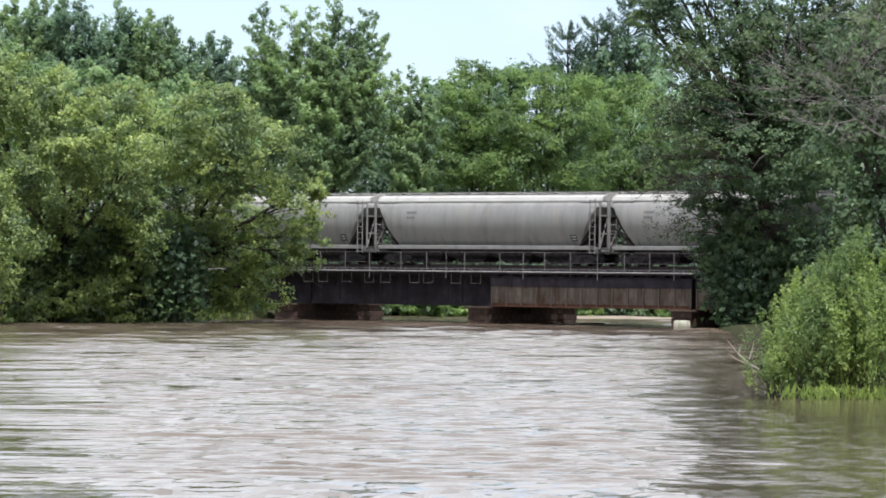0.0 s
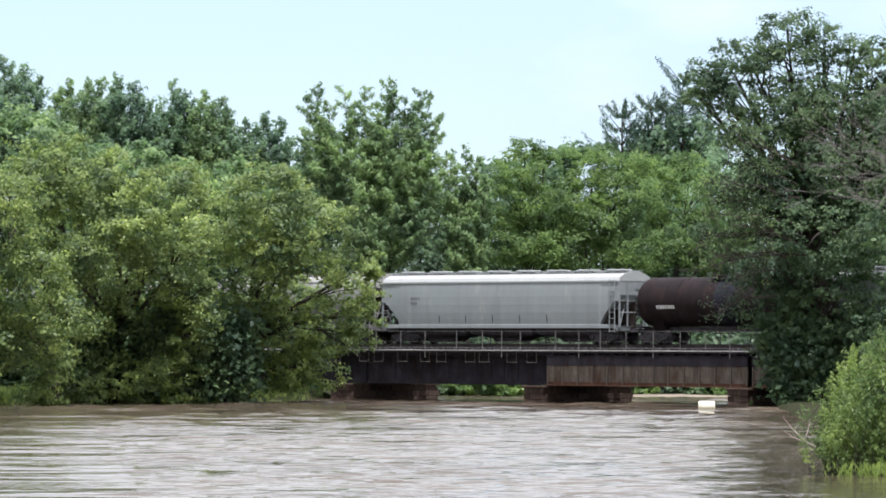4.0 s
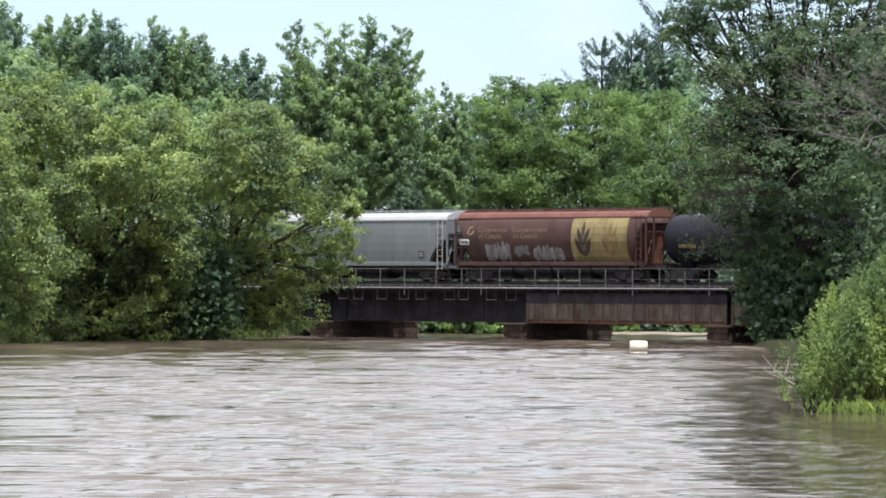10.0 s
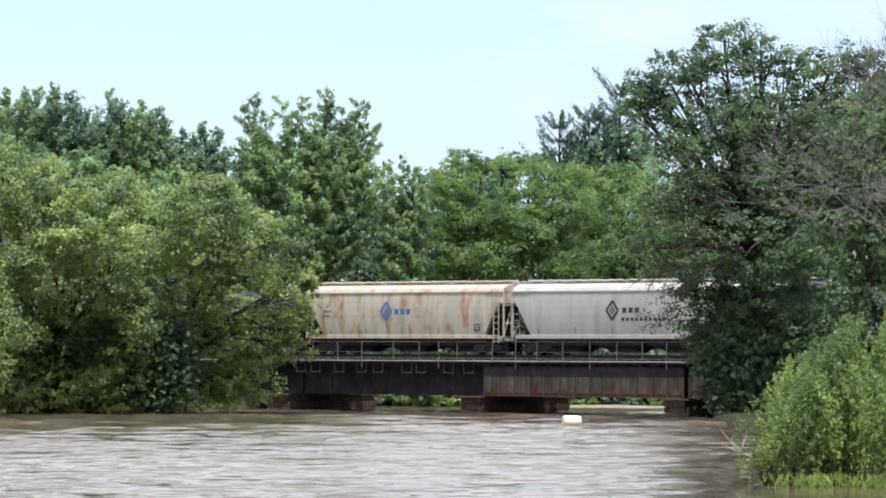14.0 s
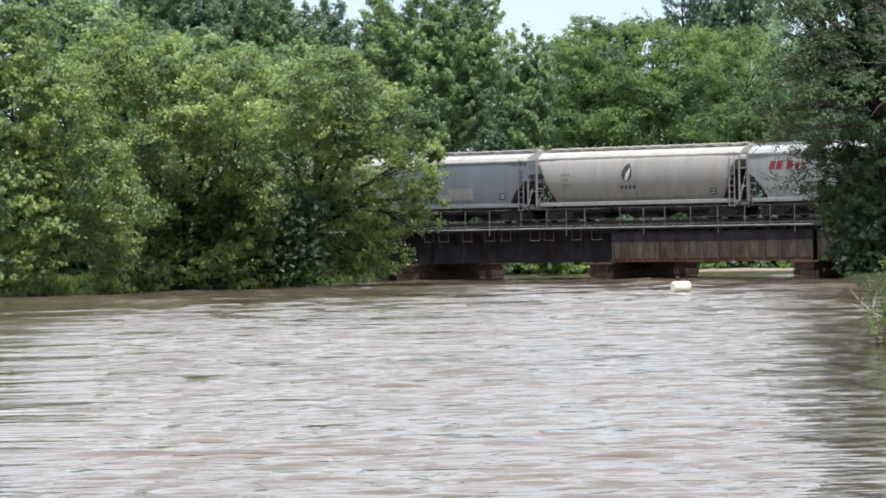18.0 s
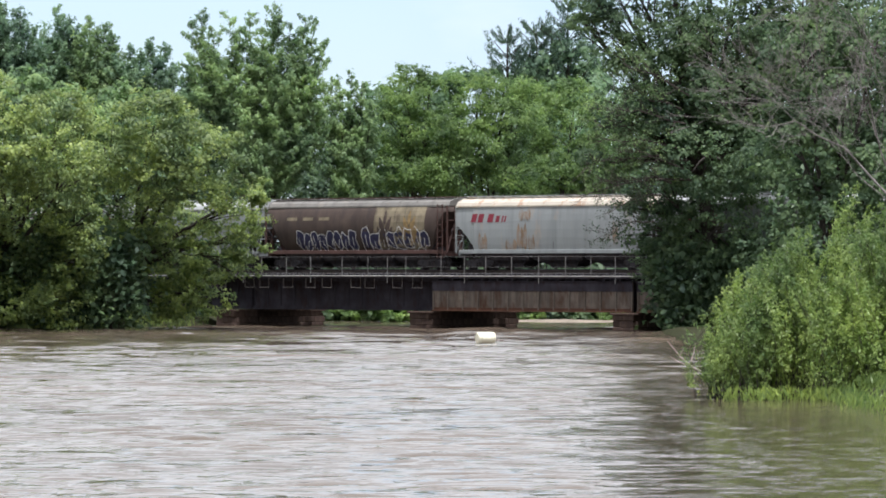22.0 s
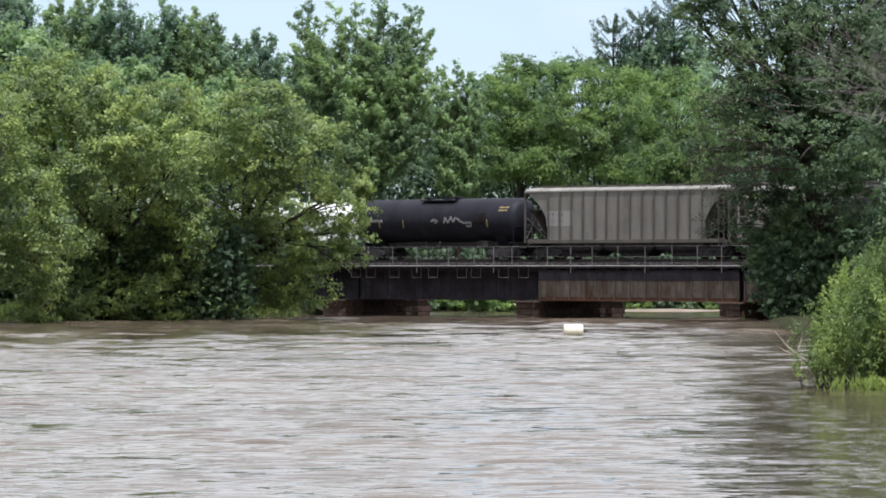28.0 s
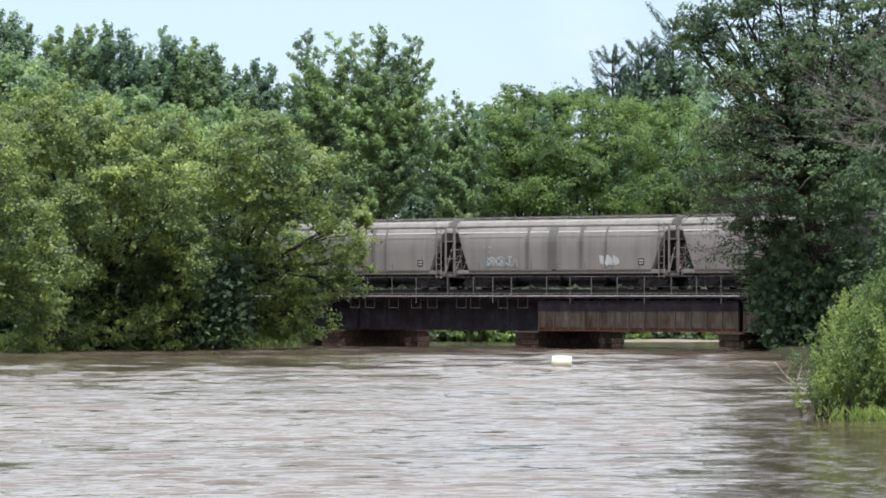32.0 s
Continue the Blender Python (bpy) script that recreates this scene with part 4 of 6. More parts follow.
PALE_PATCH = surface("pale_patch_paint", (0.5, 0.5, 0.49), 0.6, var=0.1, bump=0)
GAPS = [-181.04, -161.48, -142.87, -121.93, -106.15, -86.78, -71.61, -55.1, -37.85, -20.08, -2.96, 14.24, 31.74, 48.81, 65.23, 81.95, 98.9, 111.8, 127.1, 144.3, 163.4, 181.94]
GAPS = [GAPS[0] - 37.6, GAPS[0] - 18.8, *GAPS, GAPS[-1] + 18.6, GAPS[-1] + 37.2]
SPANS = [((a + b) / 2, b - a) for a, b in zip(GAPS, GAPS[1:])]


def marks(car, kind, x, z, material=None, rows=2, w=0.13, n=5, h=0.16, label="car number painted as small bars", radius=1.42):
    """Lettering too small to read: rows of short bars of uneven width."""
    rng = random.Random(round(100 * (x + z)))
    for r in range(rows):
        at = x
        for i in range(n - r % 2):
            wide = w * rng.uniform(0.55, 1.1)
            patch(car, kind, "lettering", at + wide / 2, z - r * h * 1.9, wide, h * rng.uniform(0.85, 1.05), material or SOFT_INK, label, radius=radius)
            at += wide + w * 0.38


def side_details(car, kind, ln, tabs=5, ink=None):
    """Short dark seam tabs over the sill and the small dark stencil box near the right end."""
    for i in range(tabs):
        patch(car, kind, "rib_seam", -ln / 2 + 2.6 + i * (ln - 5.2) / (tabs - 1), 1.52, 0.06, 0.42, ink or SOFT_INK)
    patch(car, kind, "stencil_box", ln / 2 - 2.5, 1.72, 0.5, 0.4, INK, "small black stencil box", lift=0.014)
    for dz in (-0.08, 0.08):
        patch(car, kind, "lettering", ln / 2 - 2.5, 1.72 + dz, 0.34, 0.07, PALE_PATCH, "tiny pale lettering as bars", lift=0.02)


def words(car, text, x, z, y, size, material, label, tilt=0.0):
    """Readable words on the near side of a car."""
    curve = bpy.data.curves.new("lettering", "FONT")
    curve.body, curve.size, curve.resolution_u, curve.space_character = text, size, 2, 1.05
    holder = bpy.data.objects.new("lettering", curve)
    me = bpy.data.meshes.new_from_object(holder)
    bpy.data.objects.remove(holder)
    me.materials.clear()
    me.materials.append(material)
    part("lettering", me, material, car, label).matrix_basis = pose(x, -y, z, 90 - tilt, 0, 0)


def tag(car, kind, x0, x1, z0, z1, materials, seed, label, width=0.09):
    """A sprayed tag: looping fat strokes side by side."""
    rng = random.Random(seed)
    n = max(2, round((x1 - x0) / 0.75))
    for i in range(n):
        cx, w = x0 + (i + 0.5) * (x1 - x0) / n, (x1 - x0) / n * 0.5
        cz, h = (z0 + z1) / 2, (z1 - z0) / 2
        a0 = rng.uniform(0, 6.28)
        turns = rng.choice((0.8, 1.0, 1.3))
        pts = [(cx + w * math.cos(a0 + turns * 6.28 * k / 9) * rng.uniform(0.7, 1.15), cz + h * math.sin(a0 + turns * 6.28 * k / 9) * rng.uniform(0.7, 1.05)) for k in range(10)]
        stroke(car, kind, "graffiti_letter", pts, width * rng.uniform(0.8, 1.3), materials[i % len(materials)], label, 0.016 + 0.002 * (i % 3))
        if rng.random() < 0.8:
            stroke(car, kind, "graffiti_letter", [(cx + rng.uniform(-w, w), z0 + 0.05), (cx + rng.uniform(-w, w), cz), (cx + rng.uniform(-w, w), z1 - 0.05)], width, materials[(i + 1) % len(materials)], label, 0.024)


def blob(car, kind, x, z, w, h, fill, edge, rng, label, lift):
    """One sprayed block letter: a filled shape with an outline and a slit."""
    n = 9
    ring = []
    for i in range(n):
        a = 6.283 * i / n + rng.uniform(-0.2, 0.2)
        q = (abs(math.cos(a)) ** 4 + abs(math.sin(a)) ** 4) ** -0.25 * rng.uniform(0.6, 1.12)
        ring.append((x + w / 2 * math.cos(a) * q, z + h / 2 * math.sin(a) * q))
    s = Shape()
    on = [(px, -(side_y(kind, pz) + lift), pz) for px, pz in ring]
    half = [(x + (px - x) * 0.5, -(side_y(kind, z + (pz - z) * 0.5) + lift), z + (pz - z) * 0.5) for px, pz in ring]
    s.add(on + half + [(x, -(side_y(kind, z) + lift), z)], [(i, (i + 1) % n, n + (i + 1) % n, n + i) for i in range(n)] + [(n + i, n + (i + 1) % n, 2 * n) for i in range(n)])
    part("graffiti_letter", s, fill, car, label)
    if edge:
        stroke(car, kind, "graffiti_outline", ring + ring[:1], 0.04, edge, label, lift + 0.006)
        stroke(car, kind, "graffiti_outline", [(x + rng.uniform(-0.2, 0.2) * w, z - h * 0.3), (x + rng.uniform(-0.2, 0.2) * w, z + h * rng.uniform(-0.05, 0.25))], 0.04, edge, label, lift + 0.006)


def piece(car, kind, x0, x1, z0, z1, fills, edge, seed, label, step=0.85):
    """A sprayed row of overlapping block letters."""
    rng = random.Random(seed)
    n = max(2, round((x1 - x0) / step))
    for i in range(n):
        w = (x1 - x0) / n
        blob(car, kind, x0 + (i + 0.5) * w, (z0 + z1) / 2 + rng.uniform(-0.08, 0.08), w * 1.25, (z1 - z0) * rng.uniform(0.85, 1.1), fills[i % len(fills)], edge, rng, label, 0.014 + 0.008 * (i % 2))


def consist():
    c = []
    L = [s[1] for s in SPANS]
    for k in range(4):
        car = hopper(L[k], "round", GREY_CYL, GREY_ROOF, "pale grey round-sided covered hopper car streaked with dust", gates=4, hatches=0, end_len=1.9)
        marks(car, "round", -L[k] / 2 + 3.2, 3.3)
        c.append(car)
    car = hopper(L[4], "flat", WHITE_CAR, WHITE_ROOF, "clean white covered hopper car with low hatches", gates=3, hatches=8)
    marks(car, "flat", -L[4] / 2 + 3.0, 2.9)
    for x in (-5, -2.7, -0.4, 1.9, 4.2):
        patch(car, "flat", "rib_seam", x, 1.6, 0.07, 0.5, INK)
    c.append(car)
    car = tank(L[5], TANK_BROWN, "sooty dark brown tank car with a black centre band", 1.5, band=TANK_BLACK)
    marks(car, "tank", -L[5] / 2 + 2.6, 2.3, CHALK, 1, 0.14, 9, 0.22, radius=1.5)
    c.append(car)
    car = hopper(L[6], "flat", WHITE_CAR, WHITE_ROOF, "white covered hopper car with red and orange graffiti", gates=3, hatches=5)
    marks(car, "flat", -L[6] / 2 + 2.6, 2.6)
    piece(car, "flat", -4.9, 0.1, 1.3, 2.4, (ORANGE_INK, DULL_RED, OLIVE_INK, DULL_RED), None, 3, "faded orange and red graffiti", 0.6)
    tag(car, "flat", -4.6, -0.2, 1.5, 2.2, (DULL_RED, OLIVE_INK, PALE_PATCH), 4, "faded orange and red graffiti", 0.1)
    marks(car, "flat", 1.0, 2.3, SLATE, 2, 0.3, 5, 0.16)
    c.append(car)
    car = hopper(L[7], "flat", BLUE_GREY, WHITE_ROOF, "blue-grey covered hopper car with bright white end ladders", BLUE_GREY, 3, 0, ladder_paint=WHITE_ROOF)
    marks(car, "flat", -L[7] / 2 + 3.0, 2.75, INK, 2, 0.3, 4, 0.26)
    c.append(car)
    car = hopper(L[8], "round", RED_BROWN, RED_ROOF, "red-brown cylindrical grain hopper car with a yellow wheat panel", RED_BROWN, 4, 0, dark_end=ORANGE_END, end_len=1.35)
    wheat(car, 4.2, 4.55)
    for x, top_word, low_word in ((-5.9, "Government", "of Canada"), (-3.0, "Gouvernement", "du Canada")):
        words(car, top_word, x, 3.12, 1.605, 0.46, FADED_INK, "faded cream words", 6)
        words(car, low_word, x + 0.1, 2.72, 1.635, 0.46, FADED_INK, "faded cream words", 1)
    stroke(car, "round", "emblem", [(-6.75, 3.0), (-6.6, 3.4), (-6.35, 3.45)], 0.12, FADED_INK, "faded cream leaf emblem")
    stroke(car, "round", "emblem", [(-6.6, 2.95), (-6.3, 3.05), (-6.25, 3.25)], 0.12, FADED_INK, "faded cream leaf emblem")
    patch(car, "round", "number_panel", -7.0, 2.5, 0.8, 0.36, CHALK)
    for i in range(4):
        patch(car, "round", "lettering", -7.22 + i * 0.15, 2.5, 0.1, 0.2, INK, "", lift=0.02)
    piece(car, "round", -5.3, -3.2, 1.2, 2.4, (GREY_SPRAY, FADED_SPRAY), None, 5, "faded grey graffiti", 0.36)
    tag(car, "round", -5.2, -3.4, 1.4, 2.3, (GREY_SPRAY,), 6, "grey scrawled graffiti", 0.05)
    piece(car, "round", -2.8, -1.6, 1.5, 2.3, (FADED_SPRAY,), None, 27, "faded grey graffiti", 0.45)
    piece(car, "round", -1.3, 1.2, 1.2, 2.3, (GREY_SPRAY, FADED_SPRAY), None, 7, "faded grey graffiti", 0.38)
    tag(car, "round", -1.2, 1.1, 1.35, 2.2, (GREY_SPRAY,), 16, "grey scrawled graffiti", 0.05)
    c.append(car)
    car = tank(L[9], TANK_BLACK, "long matt black tank car with small yellow lettering", 1.5)
    marks(car, "tank", -L[9] / 2 + 2.2, 2.2, YELLOW_INK, 1, 0.16, 7, 0.24, radius=1.5)
    for x in (-4.5, -1.8, 1.0, 3.8):
        patch(car, "tank", "reflector", x, 2.3, 0.08, 0.5, YELLOW_INK, radius=1.5)
    c.append(car)
    car = hopper(L[10], "flat", CREAM_RUST, RUST_ROOF, "rust-stained cream covered hopper car with a blue diamond emblem", gates=3, hatches=9, cut=(2.1, 0.9))
    diamond(car, -1.35, 2.75, 0.46)
    for i in range(3):
        patch(car, "flat", "lettering", -0.45 + i * 0.5, 2.72, 0.32, 0.34, BLUE_INK, "blue initials as bars")
    marks(car, "flat", -L[10] / 2 + 2.0, 2.75)
    c.append(car)
    car = hopper(L[11], "flat", OFF_WHITE, OFF_WHITE_ROOF, "off-white covered hopper car with a dark diamond emblem", gates=3, hatches=10, cut=(2.1, 0.9))
    diamond(car, 0.0, 2.75, 0.46, INK)
    for i in range(3):
        patch(car, "flat", "lettering", 0.95 + i * 0.5, 2.75, 0.34, 0.32, INK)
    for i in range(10):
        patch(car, "flat", "lettering", 0.85 + i * 0.36, 2.2, 0.24, 0.2, INK)
    c.append(car)
    car = hopper(L[12], "flat", SLATE, GREY_ROOF, "slate grey covered hopper car with pale repainted patches", BLUE_GREY, 3, 9)
    patch(car, "flat", "paint_patch", -3.0, 1.95, 4.7, 0.85, GREY_CYL)
    patch(car, "flat", "paint_patch", 0.35, 1.72, 1.9, 0.4, GREY_CYL)
    patch(car, "flat", "paint_patch", 2.4, 1.9, 2.2, 0.75, GREY_CYL)
    c.append(car)
    car = hopper(L[13], "round", DUSTY_WHITE, OFF_WHITE_ROOF, "dusty white round-sided hopper car with a dark leaf emblem", gates=3, hatches=12)
    marks(car, "round", -L[13] / 2 + 2.6, 3.0, FADED_SPRAY, 3, 0.2, 4, 0.18)
    lens(car, "round", "emblem", (-0.75, 2.45), (-0.5, 3.6), 0.85, INK, "dark leaf emblem")
    lens(car, "round", "emblem", (-0.75, 2.5), (-0.35, 3.3), 0.3, PALE_PATCH, "pale stripe in the emblem", 0.026)
    for i in range(4):
        patch(car, "round", "lettering", -1.1 + i * 0.34, 2.1, 0.22, 0.2, INK)
    c.append(car)
    car = hopper(L[14], "flat", CP_WHITE, WHITE_ROOF, "dull white covered hopper car with red lettering and graffiti", gates=3, hatches=0)
    red_words(car, -6.2, 3.2)
    piece(car, "flat", -4.8, -0.9, 1.35, 2.05, (SLATE, INK), None, 8, "black block graffiti", 0.62)
    tag(car, "flat", -4.7, -1.0, 1.4, 2.0, (PALE_PATCH,), 18, "grey strokes in the graffiti", 0.06)
    piece(car, "flat", 0.6, 4.0, 1.4, 2.05, (GREEN_INK,), None, 9, "green graffiti", 0.6)
    c.append(car)
    car = hopper(L[15], "round", BROWN_CAR, RIB_GREY, "sooty brown cylindrical grain hopper car covered in outlined graffiti", RED_BROWN, 4, 0, dark_end=RED_BROWN)
    wheat(car, 3.9, 4.3, CREAM_PANEL)
    piece(car, "round", -5.0, 0.2, 1.15, 2.55, (NAVY_INK,), CHALK, 11, "dark blue graffiti with white outlines", 0.68)
    piece(car, "round", 0.7, 6.3, 1.15, 2.7, (NAVY_INK,), CHALK, 12, "dark blue graffiti with white outlines", 0.7)
    for i in range(3):
        patch(car, "round", "lettering", -5.4 + i * 1.4, 3.25, 0.9, 0.2, CREAM_PANEL)
    c.append(car)
    car = hopper(L[16], "flat", CP_WHITE, RUST_ROOF, "dull white covered hopper car with red lettering and rust blotches", gates=3, hatches=0)
    red_words(car, -6.4, 3.2)
    for x, z0, z1, w in ((-2.5, 1.2, 2.9, 0.8), (-1.75, 1.15, 2.2, 0.5), (-3.4, 1.15, 1.9, 0.9), (-5.7, 1.2, 2.3, 0.7), (-2.3, 3.0, 3.85, 0.9), (4.9, 1.5, 3.0, 0.4)):
        for k in range(3):
            lens(car, "flat", "rust_run", (x + (k - 1) * w * 0.3, z0 + 0.1 * (k % 2)), (x + (k - 1) * w * 0.34, z1 - 0.25 * (k % 2)), w * 0.45, RUST_STAIN, "brown rust run", 0.014 + 0.003 * k)
    c.append(car)
    car = hopper(L[17], "flat", CP_WHITE, WHITE_ROOF, "greyish white covered hopper car with red lettering", gates=3, hatches=0)
    red_words(car, -6.6, 3.2)
    tag(car, "flat", -1.4, 0.6, 1.7, 2.4, (SLATE,), 13, "faint grey scrawl", 0.07)
    rng = random.Random(42)
    for x, z, w, h in ((5.4, 3.0, 0.8, 0.9), (5.9, 2.3, 0.5, 1.3), (5.3, 1.9, 0.7, 0.8), (6.1, 3.3, 0.5, 0.6), (-5.5, 2.6, 1.0, 0.5), (-5.8, 1.7, 0.6, 0.7), (-5.1, 1.9, 0.4, 0.6)):
        blob(car, "flat", x, z, w, h, DIRT_PATCH, None, rng, "smeared brown dirt", 0.014)
    c.append(car)
    car = tank(L[18], TANK_WHITE, "bright white tank car with a guard rail round its top platform", 1.32, "platform")
    marks(car, "tank", 0.3, 2.95, FADED_SPRAY, 1, 0.18, 7, 0.2, "faded grey lettering as bars", 1.32)
    marks(car, "tank", -4.9, 2.35, SOFT_INK, 1, 0.15, 7, 0.17, radius=1.32)
    patch(car, "tank", "placard", -0.4, 2.3, 0.7, 0.3, YELLOW_INK, radius=1.32)
    patch(car, "tank", "placard", 1.4, 2.4, 0.35, 0.5, INK, radius=1.32)
    c.append(car)
    car = tank(L[19], TANK_BLACK, "glossy black tank car with white and yellow markings", 1.39)
    marks(car, "tank", -6.1, 2.5, GREY_SPRAY, 1, 0.17, 8, 0.2, radius=1.39)
    marks(car, "tank", 5.6, 3.3, YELLOW_INK, 2, 0.12, 6, 0.1, radius=1.39)
    for x, z, pts in ((0.25, 2.45, ((-0.4, 0), (-0.1, 0.1), (0.2, 0.02), (-0.05, -0.12))), (1.5, 2.5, ((-0.5, -0.2), (-0.4, 0.2), (-0.15, -0.15), (0.1, 0.22), (0.3, -0.1), (0.5, 0.2))), (2.5, 2.4, ((-0.4, 0.25), (0.0, 0.0), (0.35, -0.1))), (3.1, 2.25, ((-0.25, 0.1), (0.25, 0.1), (0.2, -0.12), (-0.2, -0.1)))):
        stroke(car, "tank", "scrawl", [(x + a, z + b) for a, b in pts], 0.13, FADED_SPRAY, "pale scrawled graffiti", radius=1.39)
    patch(car, "tank", "placard", 4.1, 2.55, 1.0, 0.75, TANK_BROWN, radius=1.39)
    for x in (-4.7, -2.6, 4.7):
        patch(car, "tank", "reflector", x, 2.3, 0.09, 0.5, YELLOW_INK, radius=1.39)
    c.append(car)
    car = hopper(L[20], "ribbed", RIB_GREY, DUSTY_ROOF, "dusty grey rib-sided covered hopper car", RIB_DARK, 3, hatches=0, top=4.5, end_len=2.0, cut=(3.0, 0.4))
    patch(car, "ribbed", "number_panel", -L[20] / 2 + 3.3, 2.55, 2.2, 0.95, GREY_CYL, "paler repainted panel")
    for row in (2.8, 2.4):
        for i in (0, 0.26, 0.75, 1.0):
            patch(car, "ribbed", "lettering", -L[20] / 2 + 2.5 + i, row, 0.17, 0.26, FADED_SPRAY, lift=0.016)
    c.append(car)
    for k in range(21, len(L)):
        car = hopper(L[k], "slab", DUSTY_GREY, DUSTY_ROOF, "dusty grey covered hopper car with dark vertical streaks", gates=4, hatches=0, end_len=1.35)
        # flat strips: a pale line high on the side, a thin dark one below
        for z, h, ink in ((3.62, 0.07, PALE_PATCH), (3.3, 0.03, SOOT)):
            patch(car, "slab", "seam", 0, z, L[k] - 1.5, h, ink, "thin painted line along the side")
        rng = random.Random(k)
        for x, w in ((-1.4, 0.5), (0.3, 0.25), (2.6, 0.3), (-3.4, 0.22), (4.4, 0.18)):
            x += rng.uniform(-0.8, 0.8)
            patch(car, "slab", "dust_streak", x, 2.55, w * 1.9, 2.7, DUST, "dark dust streak", lift=0.014)
            patch(car, "slab", "dust_streak", x + 0.1 * w, 2.6, w, 2.6, SOOT, "dark dust streak", lift=0.018)
        marks(car, "slab", -L[k] / 2 + 3.0, 2.7, DIRT_PATCH)
        if k == 22:
            piece(car, "slab", -6.2, -3.4, 1.4, 2.1, (TEAL_INK, DIRT_PATCH), None, 14, "faded pale blue graffiti", 0.5)
            tag(car, "slab", -6.0, -3.6, 1.5, 2.1, (PALE_PATCH,), 14, "faded pale blue graffiti", 0.06)
            piece(car, "slab", 3.4, 5.0, 1.4, 2.1, (PALE_PATCH,), None, 15, "white graffiti", 0.5)
        c.append(car)
    for k, kind in ((0, "round"), (1, "round"), (2, "round"), (3, "round"), (6, "flat"), (7, "flat"), (10, "flat"), (11, "flat"), (12, "flat"), (13, "round"), (14, "flat"), (16, "flat"), (17, "flat"), (20, "ribbed"), (21, "slab"), (22, "slab"), (23, "slab")):
        side_details(c[k], kind, L[k], 7 if kind == "slab" else 5, SOOT if kind == "slab" else None)
    for car, (u, _) in zip(c, SPANS):
        place_car(car, u)


SOOT = surface("soot_streak", (0.15, 0.14, 0.132), 0.7, 0, 0.15, 0.5, (0.14, 0.132, 0.125), (0.45, 0.65), 0.0, 0)
DUST = surface("dust_streak", (0.21, 0.195, 0.182), 0.7, 0, 0.12, 0.5, (0.21, 0.198, 0.184), (0.45, 0.65), 0.0, 0)


def diamond(car, x, z, r, ink=None):
    ink = ink or BLUE_INK
    for a, b in (((-r, 0), (0, r * 1.25)), ((0, r * 1.25), (r, 0)), ((r, 0), (0, -r * 1.25)), ((0, -r * 1.25), (-r, 0))):
        stroke(car, "flat", "emblem", [(x + a[0], z + a[1]), (x + b[0], z + b[1])], r * 0.34, ink, "diamond emblem")
    for dx, dz in ((0.28, 0), (-0.28, 0), (0, 0.34), (0, -0.34)):
        patch(car, "flat", "emblem", x + dx * r, z + dz * r, r * 0.3, r * 0.34, ink)


def red_words(car, x, z):
    """Two red words drawn as slanted bars."""
    for dx, w in ((0, 0.42), (0.55, 0.42), (1.35, 0.46), (1.92, 0.3), (2.32, 0.12), (2.54, 0.12)):
        patch(car, "flat", "lettering", x + dx, z - (0.06 if dx > 1.8 else 0), w, 0.52 if dx < 1.8 else 0.4, RED_INK, "red slanted lettering", 0.25)


def wheat(car, x, w, paint=None):
    """A faded yellow panel with darker wheat-ear leaves."""
    for i in range(5):
        patch(car, "round", "wheat_panel", x - w / 2 + (i + 0.5) * w / 5, 2.65, w / 5 - 0.02, 2.7, paint or YELLOW_WHEAT, "faded yellow panel")
    for cx in (x - w * 0.28, x + w * 0.2):
        ink = BROWN_CAR if cx < x else FADED_EAR
        stroke(car, "round", "wheat_ear", [(cx, 1.35), (cx, 2.4)], 0.07, ink, "", 0.02)
        for s in (-1, 1):
            lens(car, "round", "wheat_ear", (cx + s * 0.06, 1.6), (cx + s * 0.66, 2.75), 0.42, ink, "dark painted wheat leaf")
            lens(car, "round", "wheat_ear", (cx + s * 0.05, 2.25), (cx + s * 0.5, 3.35), 0.36, ink, "dark painted wheat leaf", 0.024)
        lens(car, "round", "wheat_ear", (cx, 2.8), (cx, 3.75), 0.26, ink, "dark painted wheat leaf", 0.028)


consist()

# ---- trees ----
def leaf_mesh(name, pts, normals, size, slim, material, rng, droop=0.0):
    """Leaves: one folded four-cornered blade at every point."""
    n = len(pts)
    a = rng.normal(size=(n, 3))
    a -= normals * (a * normals).sum(1, keepdims=True)
    a[:, 2] -= droop
    a /= np.linalg.norm(a, axis=1, keepdims=True) + 1e-9
    b = np.cross(normals, a)
    b /= np.linalg.norm(b, axis=1, keepdims=True) + 1e-9
    s = size * rng.uniform(0.6, 1.35, (n, 1))
    fold = np.cross(a, b) * s * 0.18
    v = np.stack([pts - a * s * 0.5, pts + b * s * slim + fold, pts + a * s * 0.55, pts - b * s * slim + fold], 1).reshape(-1, 3)
    me = bpy.data.meshes.new(name)
    me.vertices.add(len(v))
    me.vertices.foreach_set("co", v.ravel().astype(np.float32))
    me.loops.add(n * 4)
    me.loops.foreach_set("vertex_index", np.arange(n * 4))
    me.polygons.add(n)
    me.polygons.foreach_set("loop_start", np.arange(0, n * 4, 4))
    me.materials.append(material)
    me.update(calc_edges=True)
    return me


